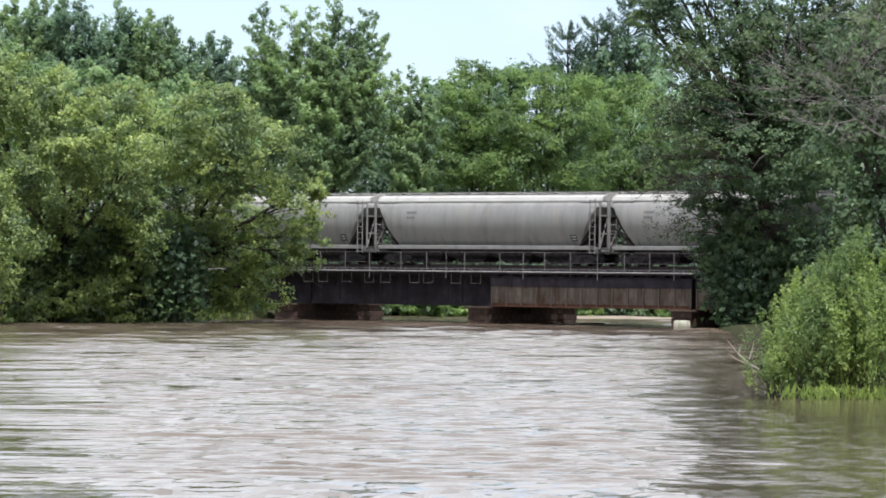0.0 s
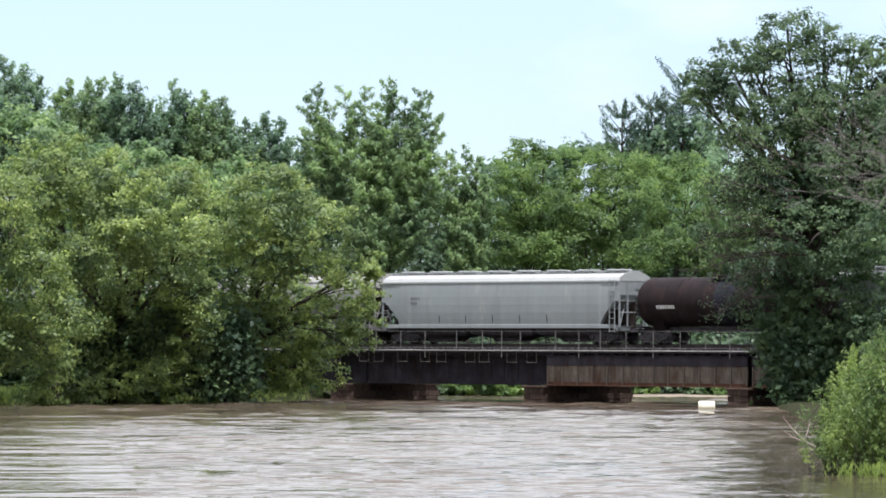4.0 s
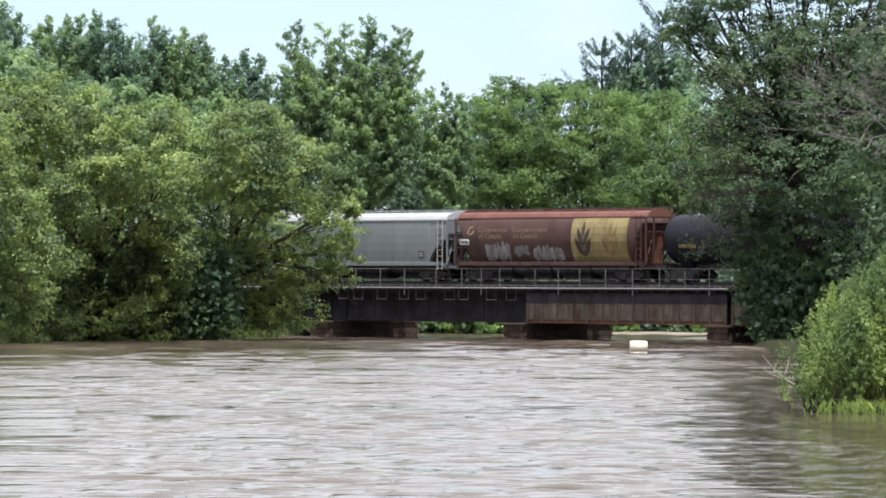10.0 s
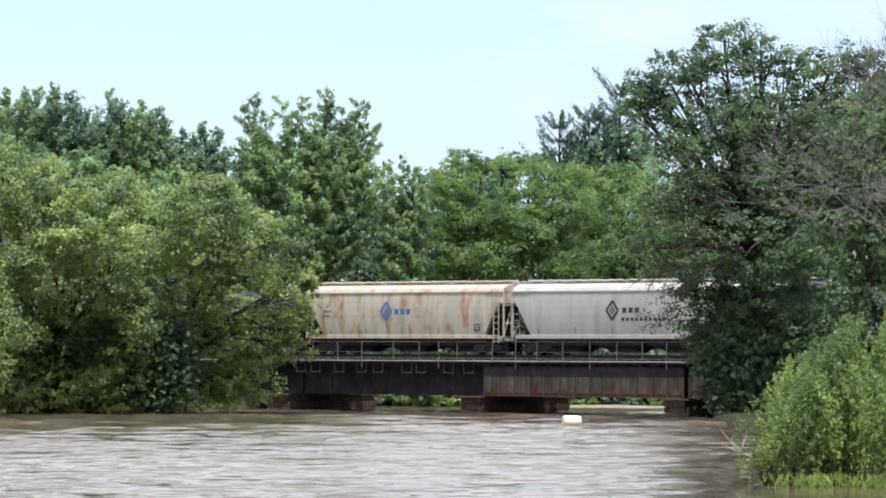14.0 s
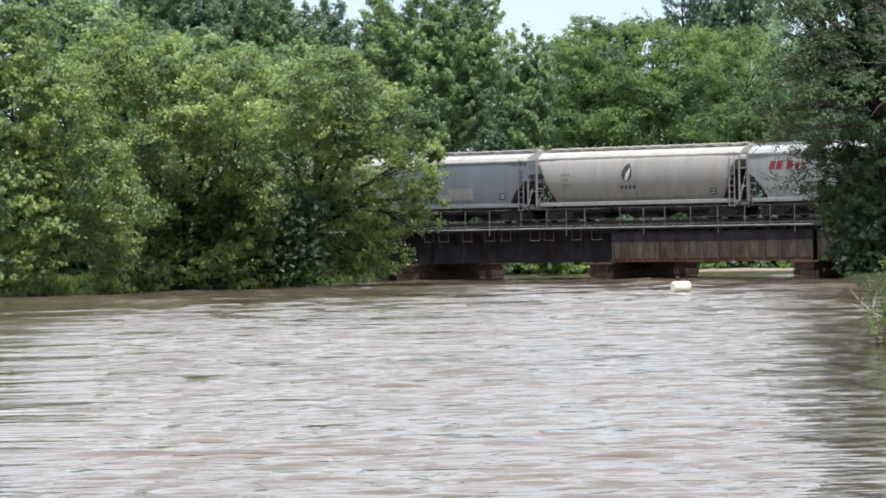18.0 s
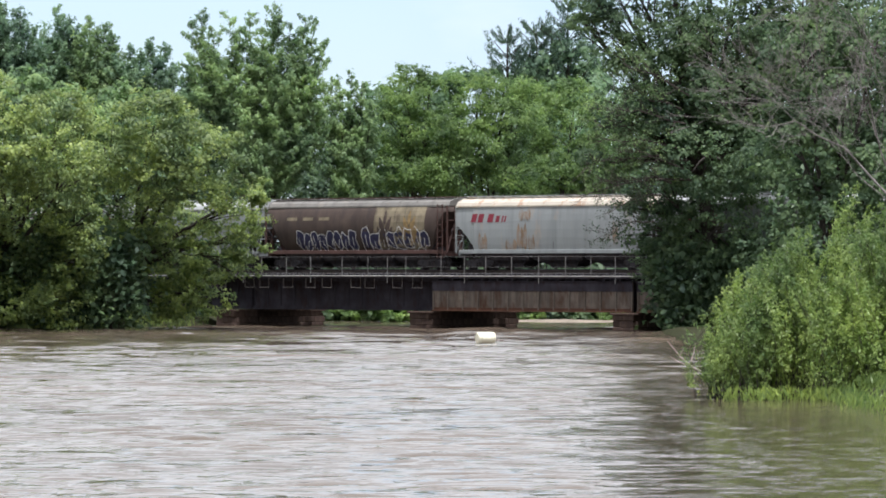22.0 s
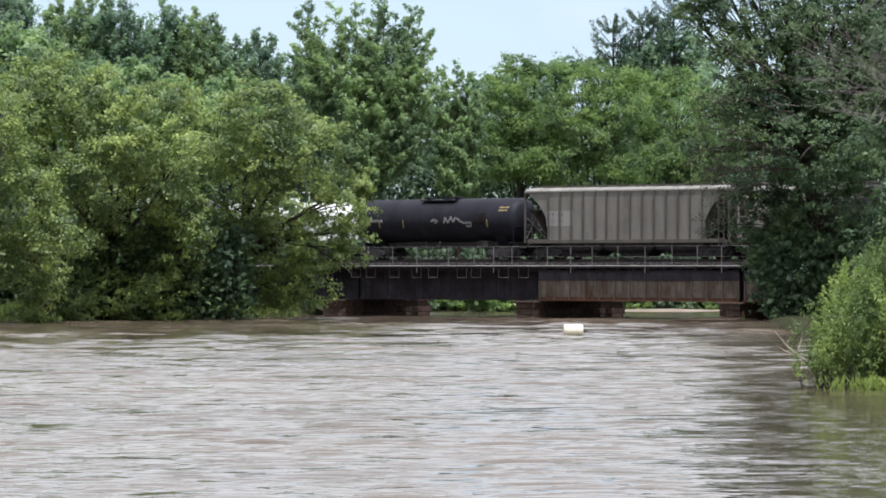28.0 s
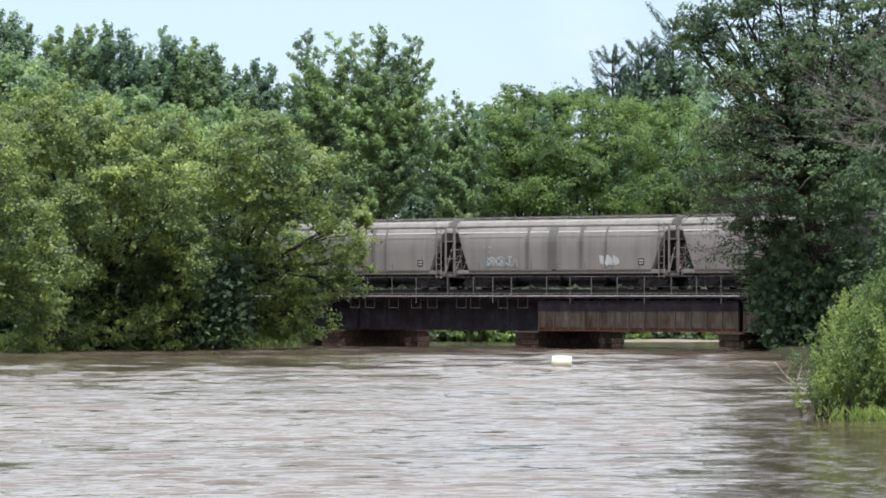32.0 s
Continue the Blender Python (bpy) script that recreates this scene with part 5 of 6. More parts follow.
def lobe_leaves(lobes, base, rng, density, spray, bough_r, gap=0.0):
    """Points and normals of leaves: boughs over every lobe of a crown, sprays of leaves along every bough."""
    P, N = [], []
    for x, y, z, rx, ry, rz in lobes:
        area = 4 * math.pi * ((rx * ry) ** 1.6 / 3 + (rx * rz) ** 1.6 / 3 + (ry * rz) ** 1.6 / 3) ** (1 / 1.6)
        br = min(bough_r, 0.55 * min(rx, rz) + 0.1)
        k = max(5, int(area / (br * br * 2.0)))
        d = rng.normal(size=(k, 3))
        d /= np.linalg.norm(d, axis=1, keepdims=True)
        lump = 1 + 0.16 * np.sin(d[:, 0] * 4.1 + x) * np.sin(d[:, 2] * 3.7 + z) + 0.1 * np.sin(d[:, 1] * 7 + d[:, 2] * 6 + y)
        rad = rng.uniform(0.45, 1.0, k) ** 0.4 * lump
        keep = rng.random(k) > gap * (1.0 if z > 7 else 0.2)
        d, rad = d[keep], rad[keep]
        m = len(d)
        if not m:
            continue
        c = np.array([x - base[0], y - base[1], z]) + d * rad[:, None] * np.array([rx, ry, rz])
        size = br * rng.uniform(0.55, 1.2, (m, 1))
        n_leaf = max(10, int(area * density / k))
        n_spray = max(3, n_leaf // spray)
        # sprays sit on a drooping disc round the bough's end
        ang, r = rng.uniform(0, 6.283, (m, n_spray)), np.sqrt(rng.random((m, n_spray)))
        off = np.stack([np.cos(ang) * r, np.sin(ang) * r, -0.4 * r * r + rng.normal(size=(m, n_spray)) * 0.3], -1) * size[:, :, None]
        sc = c[:, None, :] + off
        sig = 0.17 * size[:, :, None, None] + 0.04
        p = sc[:, :, None, :] + rng.normal(size=(m, n_spray, spray, 3)) * sig * np.array([1, 1, 0.6])
        nn = (off / size[:, :, None])[:, :, None, :] * 0.6 + d[:, None, None, :] * 0.35 + np.array([0.03, -0.3, 0.55]) + rng.normal(size=p.shape) * 0.42
        P.append(p.reshape(-1, 3))
        N.append(nn.reshape(-1, 3))
    P, N = np.concatenate(P), np.concatenate(N)
    N /= np.linalg.norm(N, axis=1, keepdims=True)
    ok = P[:, 2] > 0.05
    return P[ok], N[ok]


def limbs(lobes, base, r0, rng, start=0.25):
    """A tapered trunk that divides into limbs, one or more to every lobe, with twigs."""
    s = Shape()
    top = max(l[2] for l in lobes)
    cx = float(np.mean([l[0] - base[0] for l in lobes]))
    fork = Vector((cx * 0.35, 0, top * start))
    s.tube([(0, 0, -0.6), (fork.x * 0.25, fork.y * 0.3, fork.z * 0.4), tuple(fork)], [r0 * 1.25, r0, r0 * 0.85], 9)
    for x, y, z, rx, ry, rz in lobes:
        end = Vector((x - base[0], y - base[1], z))
        a = fork if end.z > fork.z else Vector((0, 0, max(0.2, end.z * 0.5)))
        mid = a.lerp(end, 0.5) + Vector((rng.uniform(-0.5, 0.5), rng.uniform(-0.5, 0.5), 0.5))
        r = r0 * 0.45
        s.tube([tuple(a), tuple(a.lerp(mid, 0.6) + Vector((0, 0, 0.15))), tuple(mid), tuple(end)], [r, r * 0.75, r * 0.55, r * 0.22], 6)
        for _ in range(6):
            tip = end + Vector((rng.normal() * rx * 0.5, rng.normal() * ry * 0.5, rng.normal() * rz * 0.5))
            m2 = mid.lerp(end, rng.uniform(0.2, 0.9))
            s.tube([tuple(m2), tuple(m2.lerp(tip, 0.5) + Vector((0, 0, 0.12))), tuple(tip)], [r * 0.3, r * 0.2, r * 0.06], 4)
    return s


def tree(name, base, lobes, material, label, r0=0.3, size=0.2, slim=0.3, density=44, spray=14, bough_r=1.0, gap=0.0, seed=1, bark=None, droop=0.0, start=0.25, group="", category="tree"):
    rng = np.random.default_rng(seed)
    t = thing(name, label, category, pose(base[0], base[1], 0), group)
    part("trunk", limbs(lobes, base, r0, rng, start=start), bark or BARK, t, "rough dark bark on trunk and limbs")
    p, nn = lobe_leaves(lobes, base, rng, density, spray, bough_r, gap)
    part("crown", leaf_mesh("crown", p, nn, size, slim, material, rng, droop), material, t)
    return t


TREES = {}


def crown(key, x0, y0, *lobes):
    """The masses of a tree's crown at x0, y0: place along x, height, half width, half height and depth of each."""
    TREES.setdefault(key, ([x0, y0], []))[1].extend([x, y0 + dy, z, rx, (rx + rz) / 2, rz] for x, z, rx, rz, dy in lobes)


crown("bank_a", -14.2, 268, (-11.5, 12.2, 2.9, 2.4, -3), (-14.5, 10.9, 2.6, 2.6, -2.5), (-8.7, 10.2, 2.6, 2.4, -3), (-6.7, 7.3, 1.6, 2.2, -2), (-10.8, 9, 2.4, 1.4, -3), (-10.5, 6.5, 2.1, 1.5, 3.5), (-12.4, 5.5, 1.9, 1.7, 3), (-10, 4.4, 1.7, 1.4, 3), (-13.7, 4.4, 1.7, 1.7, 2), (-12.3, 6.8, 2.1, 1.4, 0.5), (-10.4, 3.9, 1.6, 1.2, -0.5), (-9.5, 6.1, 1.4, 1.2, 0), (-7.6, 4.4, 1.9, 1.6, 0), (-14.7, 7.5, 1.7, 2.1, 0))
crown("bank_a", -14.2, 268, (-9.2, 2.2, 2.1, 1.6, 0), (-12, 1.7, 2.1, 1.4, 1), (-15.8, 2.7, 1.4, 1.7, 1), (-5.4, 8.5, 0.5, 1, -1), (-6.2, 5.4, 1, 1.4, -1))
crown("bank_b", -21.2, 260, (-23, 13.9, 2.8, 2.3, -3), (-20.3, 12.8, 2.2, 2.3, -3), (-18.2, 10.6, 2.3, 2.5, -3.5), (-22, 9.6, 3, 2.7, -3), (-19, 7.7, 2.5, 2.3, -2.5), (-17.3, 5, 1.5, 2.3, 0.5), (-21.3, 5.1, 2.7, 2.7, 1), (-18.6, 2.4, 2.2, 1.9, 1), (-22.4, 2.2, 2.3, 1.9, 1.5), (-16.4, 13, 2, 1.5, 0), (-19.9, 9.9, 2, 1.7, -4), (-23.1, 1.1, 1.8, 1.2, -1), (-20.2, 1.1, 2, 1.2, -1), (-17.2, 1.4, 1.5, 1.4, -1))
crown("bank_b", -21.2, 260, (-16.4, 8.4, 1.3, 1.7, -1.5), (-24.1, 10.6, 1.7, 2, -3), (-23.8, 5.4, 1.7, 2, -1), (-21.7, 7, 1.7, 1.3, -2), (-16.2, 4, 1.2, 1.7, -1), (-15.7, 9.6, 1.6, 1.8, -3.5), (-15.5, 6.4, 1.4, 1.7, -1.5), (-23, 8, 1.6, 2, -4), (-24, 12.6, 2, 1.8, -3), (-17.8, 8.3, 1.3, 1.3, -4))
crown("bank_c", -23.6, 250, (-23.7, 7.8, 1.8, 1.8, -2.5), (-22.6, 5.3, 1.8, 1.8, -2), (-23.8, 2.9, 1.6, 1.8, 0.5), (-23.6, 1, 1.3, 1, 0), (-26.5, 5.3, 2.2, 3.5, 0), (-26, 10.4, 2.6, 3.2, -2))
crown("bank_d", -28.6, 246, (-28.6, 10.3, 2.8, 3.5, 0), (-28, 5.3, 2.5, 3.2, 0), (-29.2, 1.8, 2.5, 1.9, 0), (-28.9, 14.1, 2.8, 2.5, 0), (-31.8, 8.7, 2.5, 4.7, 0))
crown("bank_e", -16.6, 284, (-18.1, 13.4, 3.1, 2.2, 0), (-14.3, 13.6, 2.5, 2, 0), (-21, 14.7, 2.5, 2, 0), (-16.6, 10.3, 3.6, 2.5, 0), (-12.3, 10.7, 2.5, 2.5, 0), (-28.7, 16.5, 3.3, 2.5, 0), (-25.4, 14.3, 2.9, 2.9, 0))
crown("light_a", 5.1, 325, (4.4, 18.1, 1.3, 0.8, 0), (6.2, 17.7, 1.1, 0.8, 0), (4.7, 16.5, 2.4, 1.6, 0), (3.9, 14.4, 2.3, 2, 0), (6, 13.4, 2.5, 2, 0), (4.3, 11.3, 2.9, 1.9, 0), (6.8, 10.9, 2.5, 1.9, 0))
crown("light_b", 10.4, 322, (9.4, 16.6, 2.1, 1.6, 0), (11.5, 16.9, 1.8, 1.4, 0), (8.2, 14.5, 2.3, 1.9, 0), (12.1, 14.5, 2.5, 2, 0), (10, 12.9, 3.1, 2, 0), (8.4, 10.8, 2.9, 1.7, 0), (12.1, 10.8, 2.9, 1.8, 0))
crown("light_c", 15.8, 330, (14.9, 15.2, 2.3, 2.3, 0), (16.2, 11.8, 3, 2.5, 0), (13.9, 16.9, 1.4, 1.3, 0), (17, 15.6, 2.1, 2.5, 0), (19.2, 11.8, 2.5, 3, 0), (14.5, 10.6, 2.5, 1.7, 0))
crown("dark_far", 9.4, 362, (9.2, 19.4, 1.6, 0.7, 0), (11.3, 19.6, 1.4, 0.7, 0), (14.8, 19.2, 1.9, 1.4, 0), (16.8, 19.4, 2.3, 2.3, 0), (18.9, 20.3, 2.1, 2.8, 0), (3.4, 16.8, 2.3, 1.9, 0), (6.6, 18.2, 2.8, 1.4, 0))
crown("right_big", 21.3, 256, (16.6, 17.8, 1.8, 1.1, 0), (15.3, 16.7, 1.1, 0.8, 0), (14.1, 19.4, 1.1, 0.9, 0), (13.6, 17.9, 0.7, 0.6, 0), (15.7, 19.2, 1.5, 1.0, 0), (16.8, 15.2, 2, 1.5, 0), (19.5, 17, 2.3, 1.5, 0), (23.1, 10.6, 2.6, 2.3, 0), (17.3, 13.2, 2, 1.5, 0), (23.7, 14.5, 2.3, 2, 0), (19.5, 12.9, 2.3, 1.6, 0), (18.7, 21.8, 1.9, 1.1, 0), (20.9, 21.1, 1.6, 1, 0), (16.3, 20.4, 1.9, 1.1, 0), (14.5, 18.8, 1.2, 1.1, 0), (18.8, 19.5, 2.4, 1.4, 0), (22.6, 20.3, 1.6, 1.2, 0), (21.1, 17.5, 3, 1.6, 0))
crown("right_big", 21.3, 256, (18.5, 14.9, 2.6, 1.5, 0), (21.8, 13.9, 3, 2.3, 0), (15, 12.9, 1.3, 1.1, 0), (17.8, 11.6, 2.6, 1.8, 0), (20.6, 10.2, 3.1, 2.3, -2), (15.2, 9.8, 1.7, 0.9, 0), (18.5, 8.3, 2, 1.6, 0), (21.9, 6.6, 2.8, 2.6, -2), (19.6, 5.3, 1.5, 2, 0), (20.4, 3.1, 1.8, 2, -2), (22.6, 2.4, 2.6, 2, -2), (19.8, 1.1, 1.2, 0.9, -2), (25, 20.7, 1.6, 1.1, 0))
crown("right_big", 21.3, 256, (27.7, 20.3, 2, 1.3, 0), (24.4, 17.2, 2.3, 2, 0), (18, 6.2, 1.7, 1.5, 0), (17.9, 4.3, 1.1, 1.3, 0), (19, 3.2, 1.6, 1.6, 0), (17.2, 7.6, 1.3, 0.9, 0), (20.6, 5.2, 2, 2, 0), (19.2, 1.5, 1.2, 1.2, 0), (20.5, 8.4, 2.2, 1.6, 1), (23.8, 19, 1.7, 1.3, 0), (26.2, 18.6, 1.8, 1.5, 0), (29.2, 18.4, 2.2, 1.9, 0), (27, 16, 2.2, 1.9, 0))
crown("right_back", 24.3, 225, (23.2, 14.9, 2.3, 2, 0), (25.5, 12, 2.6, 2.9, 0), (23.2, 9.7, 2.6, 2.6, 0), (24.3, 5.7, 2.9, 2.9, 0), (27.2, 15.5, 2.6, 2.6, 0), (27.8, 8.3, 2.9, 3.5, 0), (25.8, 2.5, 3.2, 2.3, 0), (22.3, 3.4, 1.7, 2.3, 0))


# the low boughs stand back under the overhang of the crowns, and leave dark hollows between the trees
for key, back in (("bank_a", 2.5), ("bank_b", 6.0), ("bank_c", 6.0), ("bank_d", 6.0)):
    TREES[key][0][1] += back
for key, below, back, out in (("bank_a", 6.3, 1.0, 1.5), ("bank_b", 6.3, 1.2, 2.0), ("bank_c", 4.0, 1.0, 1.0), ("right_big", 9.0, 1.0, 2.5)):
    for lobe in TREES[key][1]:
        hollow = key in ("bank_a", "bank_b") and lobe[2] < 8.8 and -22.6 < lobe[0] < -13.3
        lobe[1] += 3.5 if hollow else back if lobe[2] < below else -out


def plant(key, name, material, label, **more):
    base, lobes = TREES[key]
    return tree(name, base, lobes, material, label, **more)


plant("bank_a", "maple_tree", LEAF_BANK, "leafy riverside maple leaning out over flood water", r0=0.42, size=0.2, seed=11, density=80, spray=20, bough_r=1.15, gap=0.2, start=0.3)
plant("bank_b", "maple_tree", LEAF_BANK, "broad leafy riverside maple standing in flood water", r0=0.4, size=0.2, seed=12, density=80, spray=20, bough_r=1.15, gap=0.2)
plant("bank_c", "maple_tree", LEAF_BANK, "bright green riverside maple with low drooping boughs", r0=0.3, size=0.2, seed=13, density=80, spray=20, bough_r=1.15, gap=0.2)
plant("bank_d", "maple_tree", LEAF_BANK, "leafy riverside maple at the flooded bank", r0=0.35, size=0.28, seed=14)
plant("bank_e", "maple_tree", LEAF_MID, "leafy tree behind the riverside maples", r0=0.35, size=0.3, seed=15)
plant("light_a", "ash_tree", LEAF_LIGHT, "light green round-crowned tree behind the railway", r0=0.32, size=0.175, density=108, spray=12, bough_r=0.9, gap=0.08, seed=18)
plant("light_b", "ash_tree", LEAF_LIGHT, "light green broad-crowned tree behind the railway", r0=0.32, size=0.175, density=108, spray=12, bough_r=0.9, gap=0.08, seed=19)
plant("light_c", "ash_tree", LEAF_LIGHT, "light green tree behind the railway beside pines", r0=0.32, size=0.175, density=108, spray=12, bough_r=0.9, gap=0.08, seed=20)
plant("dark_far", "elm_tree", LEAF_DARK, "dark green distant tree", r0=0.35, size=0.36, seed=21, density=45)
plant("right_big", "oak_tree", LEAF_RIGHT, "tall dark riverside tree with an open crown and bare lower twigs", r0=0.5, size=0.19, seed=22, density=72, bough_r=0.85, gap=0.1, start=0.42)
plant("right_back", "oak_tree", LEAF_RIGHT, "dark leafy tree behind a dead one", r0=0.4, size=0.27, seed=23)
def willow_bush():
    """A thicket of upright feathery shoots from the flooded bank, taller away from the water."""
    rng = np.random.default_rng(24)
    t = thing("willow_bush", "bright green feathery willow bush at the water's edge", "bush", pose(11.5, 121, 0))
    wood = Shape()
    P, N = [], []
    clumps = [(rng.uniform(9.75, 15.5), rng.uniform(-2.8, 1.4), rng.uniform(0.72, 1.0)) for _ in range(44)]
    for i in range(420):
        cx, cy, share = clumps[i % 44]
        x, y = cx + rng.normal() * 0.22, cy + rng.normal() * 0.25
        top = float(np.interp(x, (9.4, 9.9, 10.45, 10.65, 11.05, 11.6, 12.5, 13.5, 15.6), (1.0, 2.0, 3.0, 3.8, 4.4, 4.75, 5.5, 6.0, 6.3)))
        high = max(0.5, top * share * (1 - 0.6 * rng.random() ** 1.3) * (1 - 0.17 * max(0, -y - 1.0)))
        low = high * rng.uniform(0.0, 0.3)
        lean = Vector(((x - cx) * 0.8 + rng.normal() * 0.1 - 0.06, (y - cy) * 0.8 - 0.1, 1)) * high
        foot = Vector((x - 11.5 - lean.x, y - lean.y, 0))
        bow = Vector((rng.normal() * 0.12, rng.normal() * 0.12, 0)) * high
        wood.tube([foot - Vector((0, 0, 0.3)), foot + lean * 0.5 + bow, foot + lean], [0.014, 0.01, 0.004], 4)
        # side shoots along the stem, shorter towards the tip, each a small plume
        for f in np.linspace(low / high, 0.97, max(4, int((high - low) / 0.13))):
            root = foot + lean * f + bow * (4 * f * (1 - f))
            a = rng.uniform(0, 6.28)
            reach = (0.14 + 0.5 * (1 - f)) * rng.uniform(0.6, 1.2)
            q = rng.random((14, 1)) ** 0.8
            out = np.array([math.cos(a) * reach * 0.75, math.sin(a) * reach * 0.75, reach * 0.95])
            P.append(np.array(root) + q * out + rng.normal(size=(14, 3)) * 0.045)
            N.append(np.array([math.cos(a) * 0.5, math.sin(a) * 0.5 - 0.35, 0.55]) + rng.normal(size=(14, 3)) * 0.4)
    P, N = np.concatenate(P), np.concatenate(N)
    N /= np.linalg.norm(N, axis=1, keepdims=True)
    ok = P[:, 2] > 0
    part("wood", wood, BARK, t, "thin brown willow stems")
    part("crown", leaf_mesh("crown", P[ok], N[ok], 0.11, 0.17, LEAF_BUSH, rng, -0.5), LEAF_BUSH, t)


willow_bush()


def spire_tree(name, base, tips, material, label, seed, fork=9.0, depth=8.0, per=6.0, spread=(0.3, 0.26, 1.7), leaf=0.2, each=75, r0=0.22, lift=0.9, tuft=0.11, group=""):
    """A feathery tree of several leaders: upswept boughs along every leader, shorter towards its tip, leaves along every bough."""
    rng = np.random.default_rng(seed)
    t = thing(name, label, "tree", pose(base[0], base[1], 0), group)
    s = Shape()
    mean = sum(x for x, z in tips) / len(tips) - base[0]
    split = np.array([mean * 0.4, 0.0, fork])
    s.tube([(0, 0, -0.6), tuple(split * (0.4, 1, 0.5)), tuple(split)], [r0 * 1.3, r0, r0 * 0.8], 8)
    P, N = [], []
    for x, z in tips:
        tip = np.array([x - base[0], rng.uniform(-1.2, 1.2), z])
        bend = split * 0.45 + tip * 0.55 + np.array([(tip[0] - split[0]) * 0.22, 0, 0])
        line = lambda f: split * (1 - f) ** 2 + bend * 2 * f * (1 - f) + tip * f * f
        s.tube([tuple(line(f)) for f in (0, 0.3, 0.6, 0.85, 1)], [r0 * 0.6, r0 * 0.42, r0 * 0.26, r0 * 0.14, 0.012], 5)
        tall = z - fork
        for k in range(int(min(depth, tall) * per)):
            down = min(depth, tall) * ((k + rng.random()) / (depth * per)) ** 0.85
            root = line(1 - down / tall)
            a = rng.uniform(0, 6.283)
            ln = min(spread[2], spread[0] + spread[1] * down) * rng.uniform(0.55, 1.25)
            way = np.array([math.cos(a), math.sin(a), lift * rng.uniform(0.5, 1.5) + 0.5 * max(0, 1 - down)])
            way *= ln / np.linalg.norm(way)
            s.tube([tuple(root), tuple(root + way * 0.6 - (0, 0, 0.06 * ln)), tuple(root + way)], [0.012 + 0.012 * ln, 0.014, 0.006], 3)
            n = int(each * ln) + 8
            q = rng.random((n, 1)) ** 0.75
            off = rng.normal(size=(n, 3)) * tuft * (1.15 - 0.6 * q) * (0.7 + 0.5 * ln)
            P.append(root + way * q * 1.08 - np.array([0, 0, 0.24 * ln]) * q * (1 - q) + off)
            N.append(off / tuft * 0.35 + np.array([math.cos(a) * 0.3, math.sin(a) * 0.3 - 0.3, 0.6]) + rng.normal(size=(n, 3)) * 0.4)
    P, N = np.concatenate(P), np.concatenate(N)
    N /= np.linalg.norm(N, axis=1, keepdims=True)
    part("trunk", s, BARK, t, "dark trunk and upswept limbs")
    part("crown", leaf_mesh("crown", P, N, leaf, 0.26, material, rng, -0.3), material, t)
    return t


def far_trees():
    """The row of tall trees on the far left skyline."""
    label = "tall dark green tree with feathery upright tops on the far skyline"
    rows = (
        (-42.0, 331, ((-43.2, 24.6), (-42.0, 25.4), (-40.6, 24.8))),
        (-37.5, 330, ((-38.6, 24.4), (-37.4, 25.2), (-36.0, 24.7))),
        (-33.6, 329, ((-35.2, 23.6), (-34.2, 24.9), (-32.8, 24.3), (-31.6, 23.4))),
        (-28.6, 330, ((-30.2, 22.6), (-29.5, 23.4), (-28.1, 23.1), (-27.2, 23.3), (-26.6, 21.6))),
        (-25.2, 328, ((-26.0, 22.6), (-25.6, 23.4), (-24.2, 23.0), (-23.3, 21.6), (-22.8, 20.4))),
        (-21.2, 331, ((-22.6, 21.4), (-21.7, 23.2), (-20.8, 22.4), (-20.2, 20.8))),
        (-18.4, 329, ((-20.0, 21.2), (-19.2, 22.5), (-18.1, 21.9), (-17.3, 20.9))),
        (-14.6, 327, ((-17.0, 19.4), (-15.9, 20.2), (-14.7, 20.6), (-13.5, 20.3), (-16.4, 18.2), (-12.8, 18.8))),
        (-11.4, 330, ((-12.2, 17.6), (-11.5, 18.8), (-10.6, 18.4))),
    )
    for i, (x, y, tips) in enumerate(rows):
        spire_tree("aspen_tree", (x, y), tips, LEAF_DARK if i % 3 else LEAF_MID, label, 60 + i, 10.5, 8.0, 8.5, (0.42, 0.36, 1.9), 0.23, 45, 0.2, 0.75, 0.13, "skyline trees")


far_trees()
spire_tree("cottonwood_tree", (-5.5, 315), ((-11.2, 21.3), (-10.6, 22.2), (-9.6, 20.6), (-10.0, 19.2), (-8.4, 21.7), (-8.0, 19.9), (-7.0, 22.0), (-6.0, 20.8), (-5.3, 22.1), (-4.8, 22.4), (-4.0, 21.2), (-3.4, 20.0), (-2.9, 21.8), (-2.3, 21.3), (-1.5, 20.0), (-11.2, 18.4), (-9.2, 17.2), (-6.6, 18.4), (-4.4, 18.0), (-2.2, 18.0), (-0.9, 17.2)), LEAF_MID, "tall open-crowned cottonwood behind the railway", 16, 8.0, 11.0, 4.4, (0.6, 0.26, 2.1), 0.21, 66, 0.17, 0.5, 0.11)
spire_tree("poplar_tree", (0.5, 320), ((0.3, 18.0), (-0.6, 17.4), (1.1, 17.2), (1.8, 15.8), (-1.2, 15.4)), LEAF_MID, "narrow pointed poplar behind the railway", 17, 6.5, 11.0, 5.5, (0.36, 0.26, 1.7), 0.21, 68, 0.2, 0.75, 0.12)


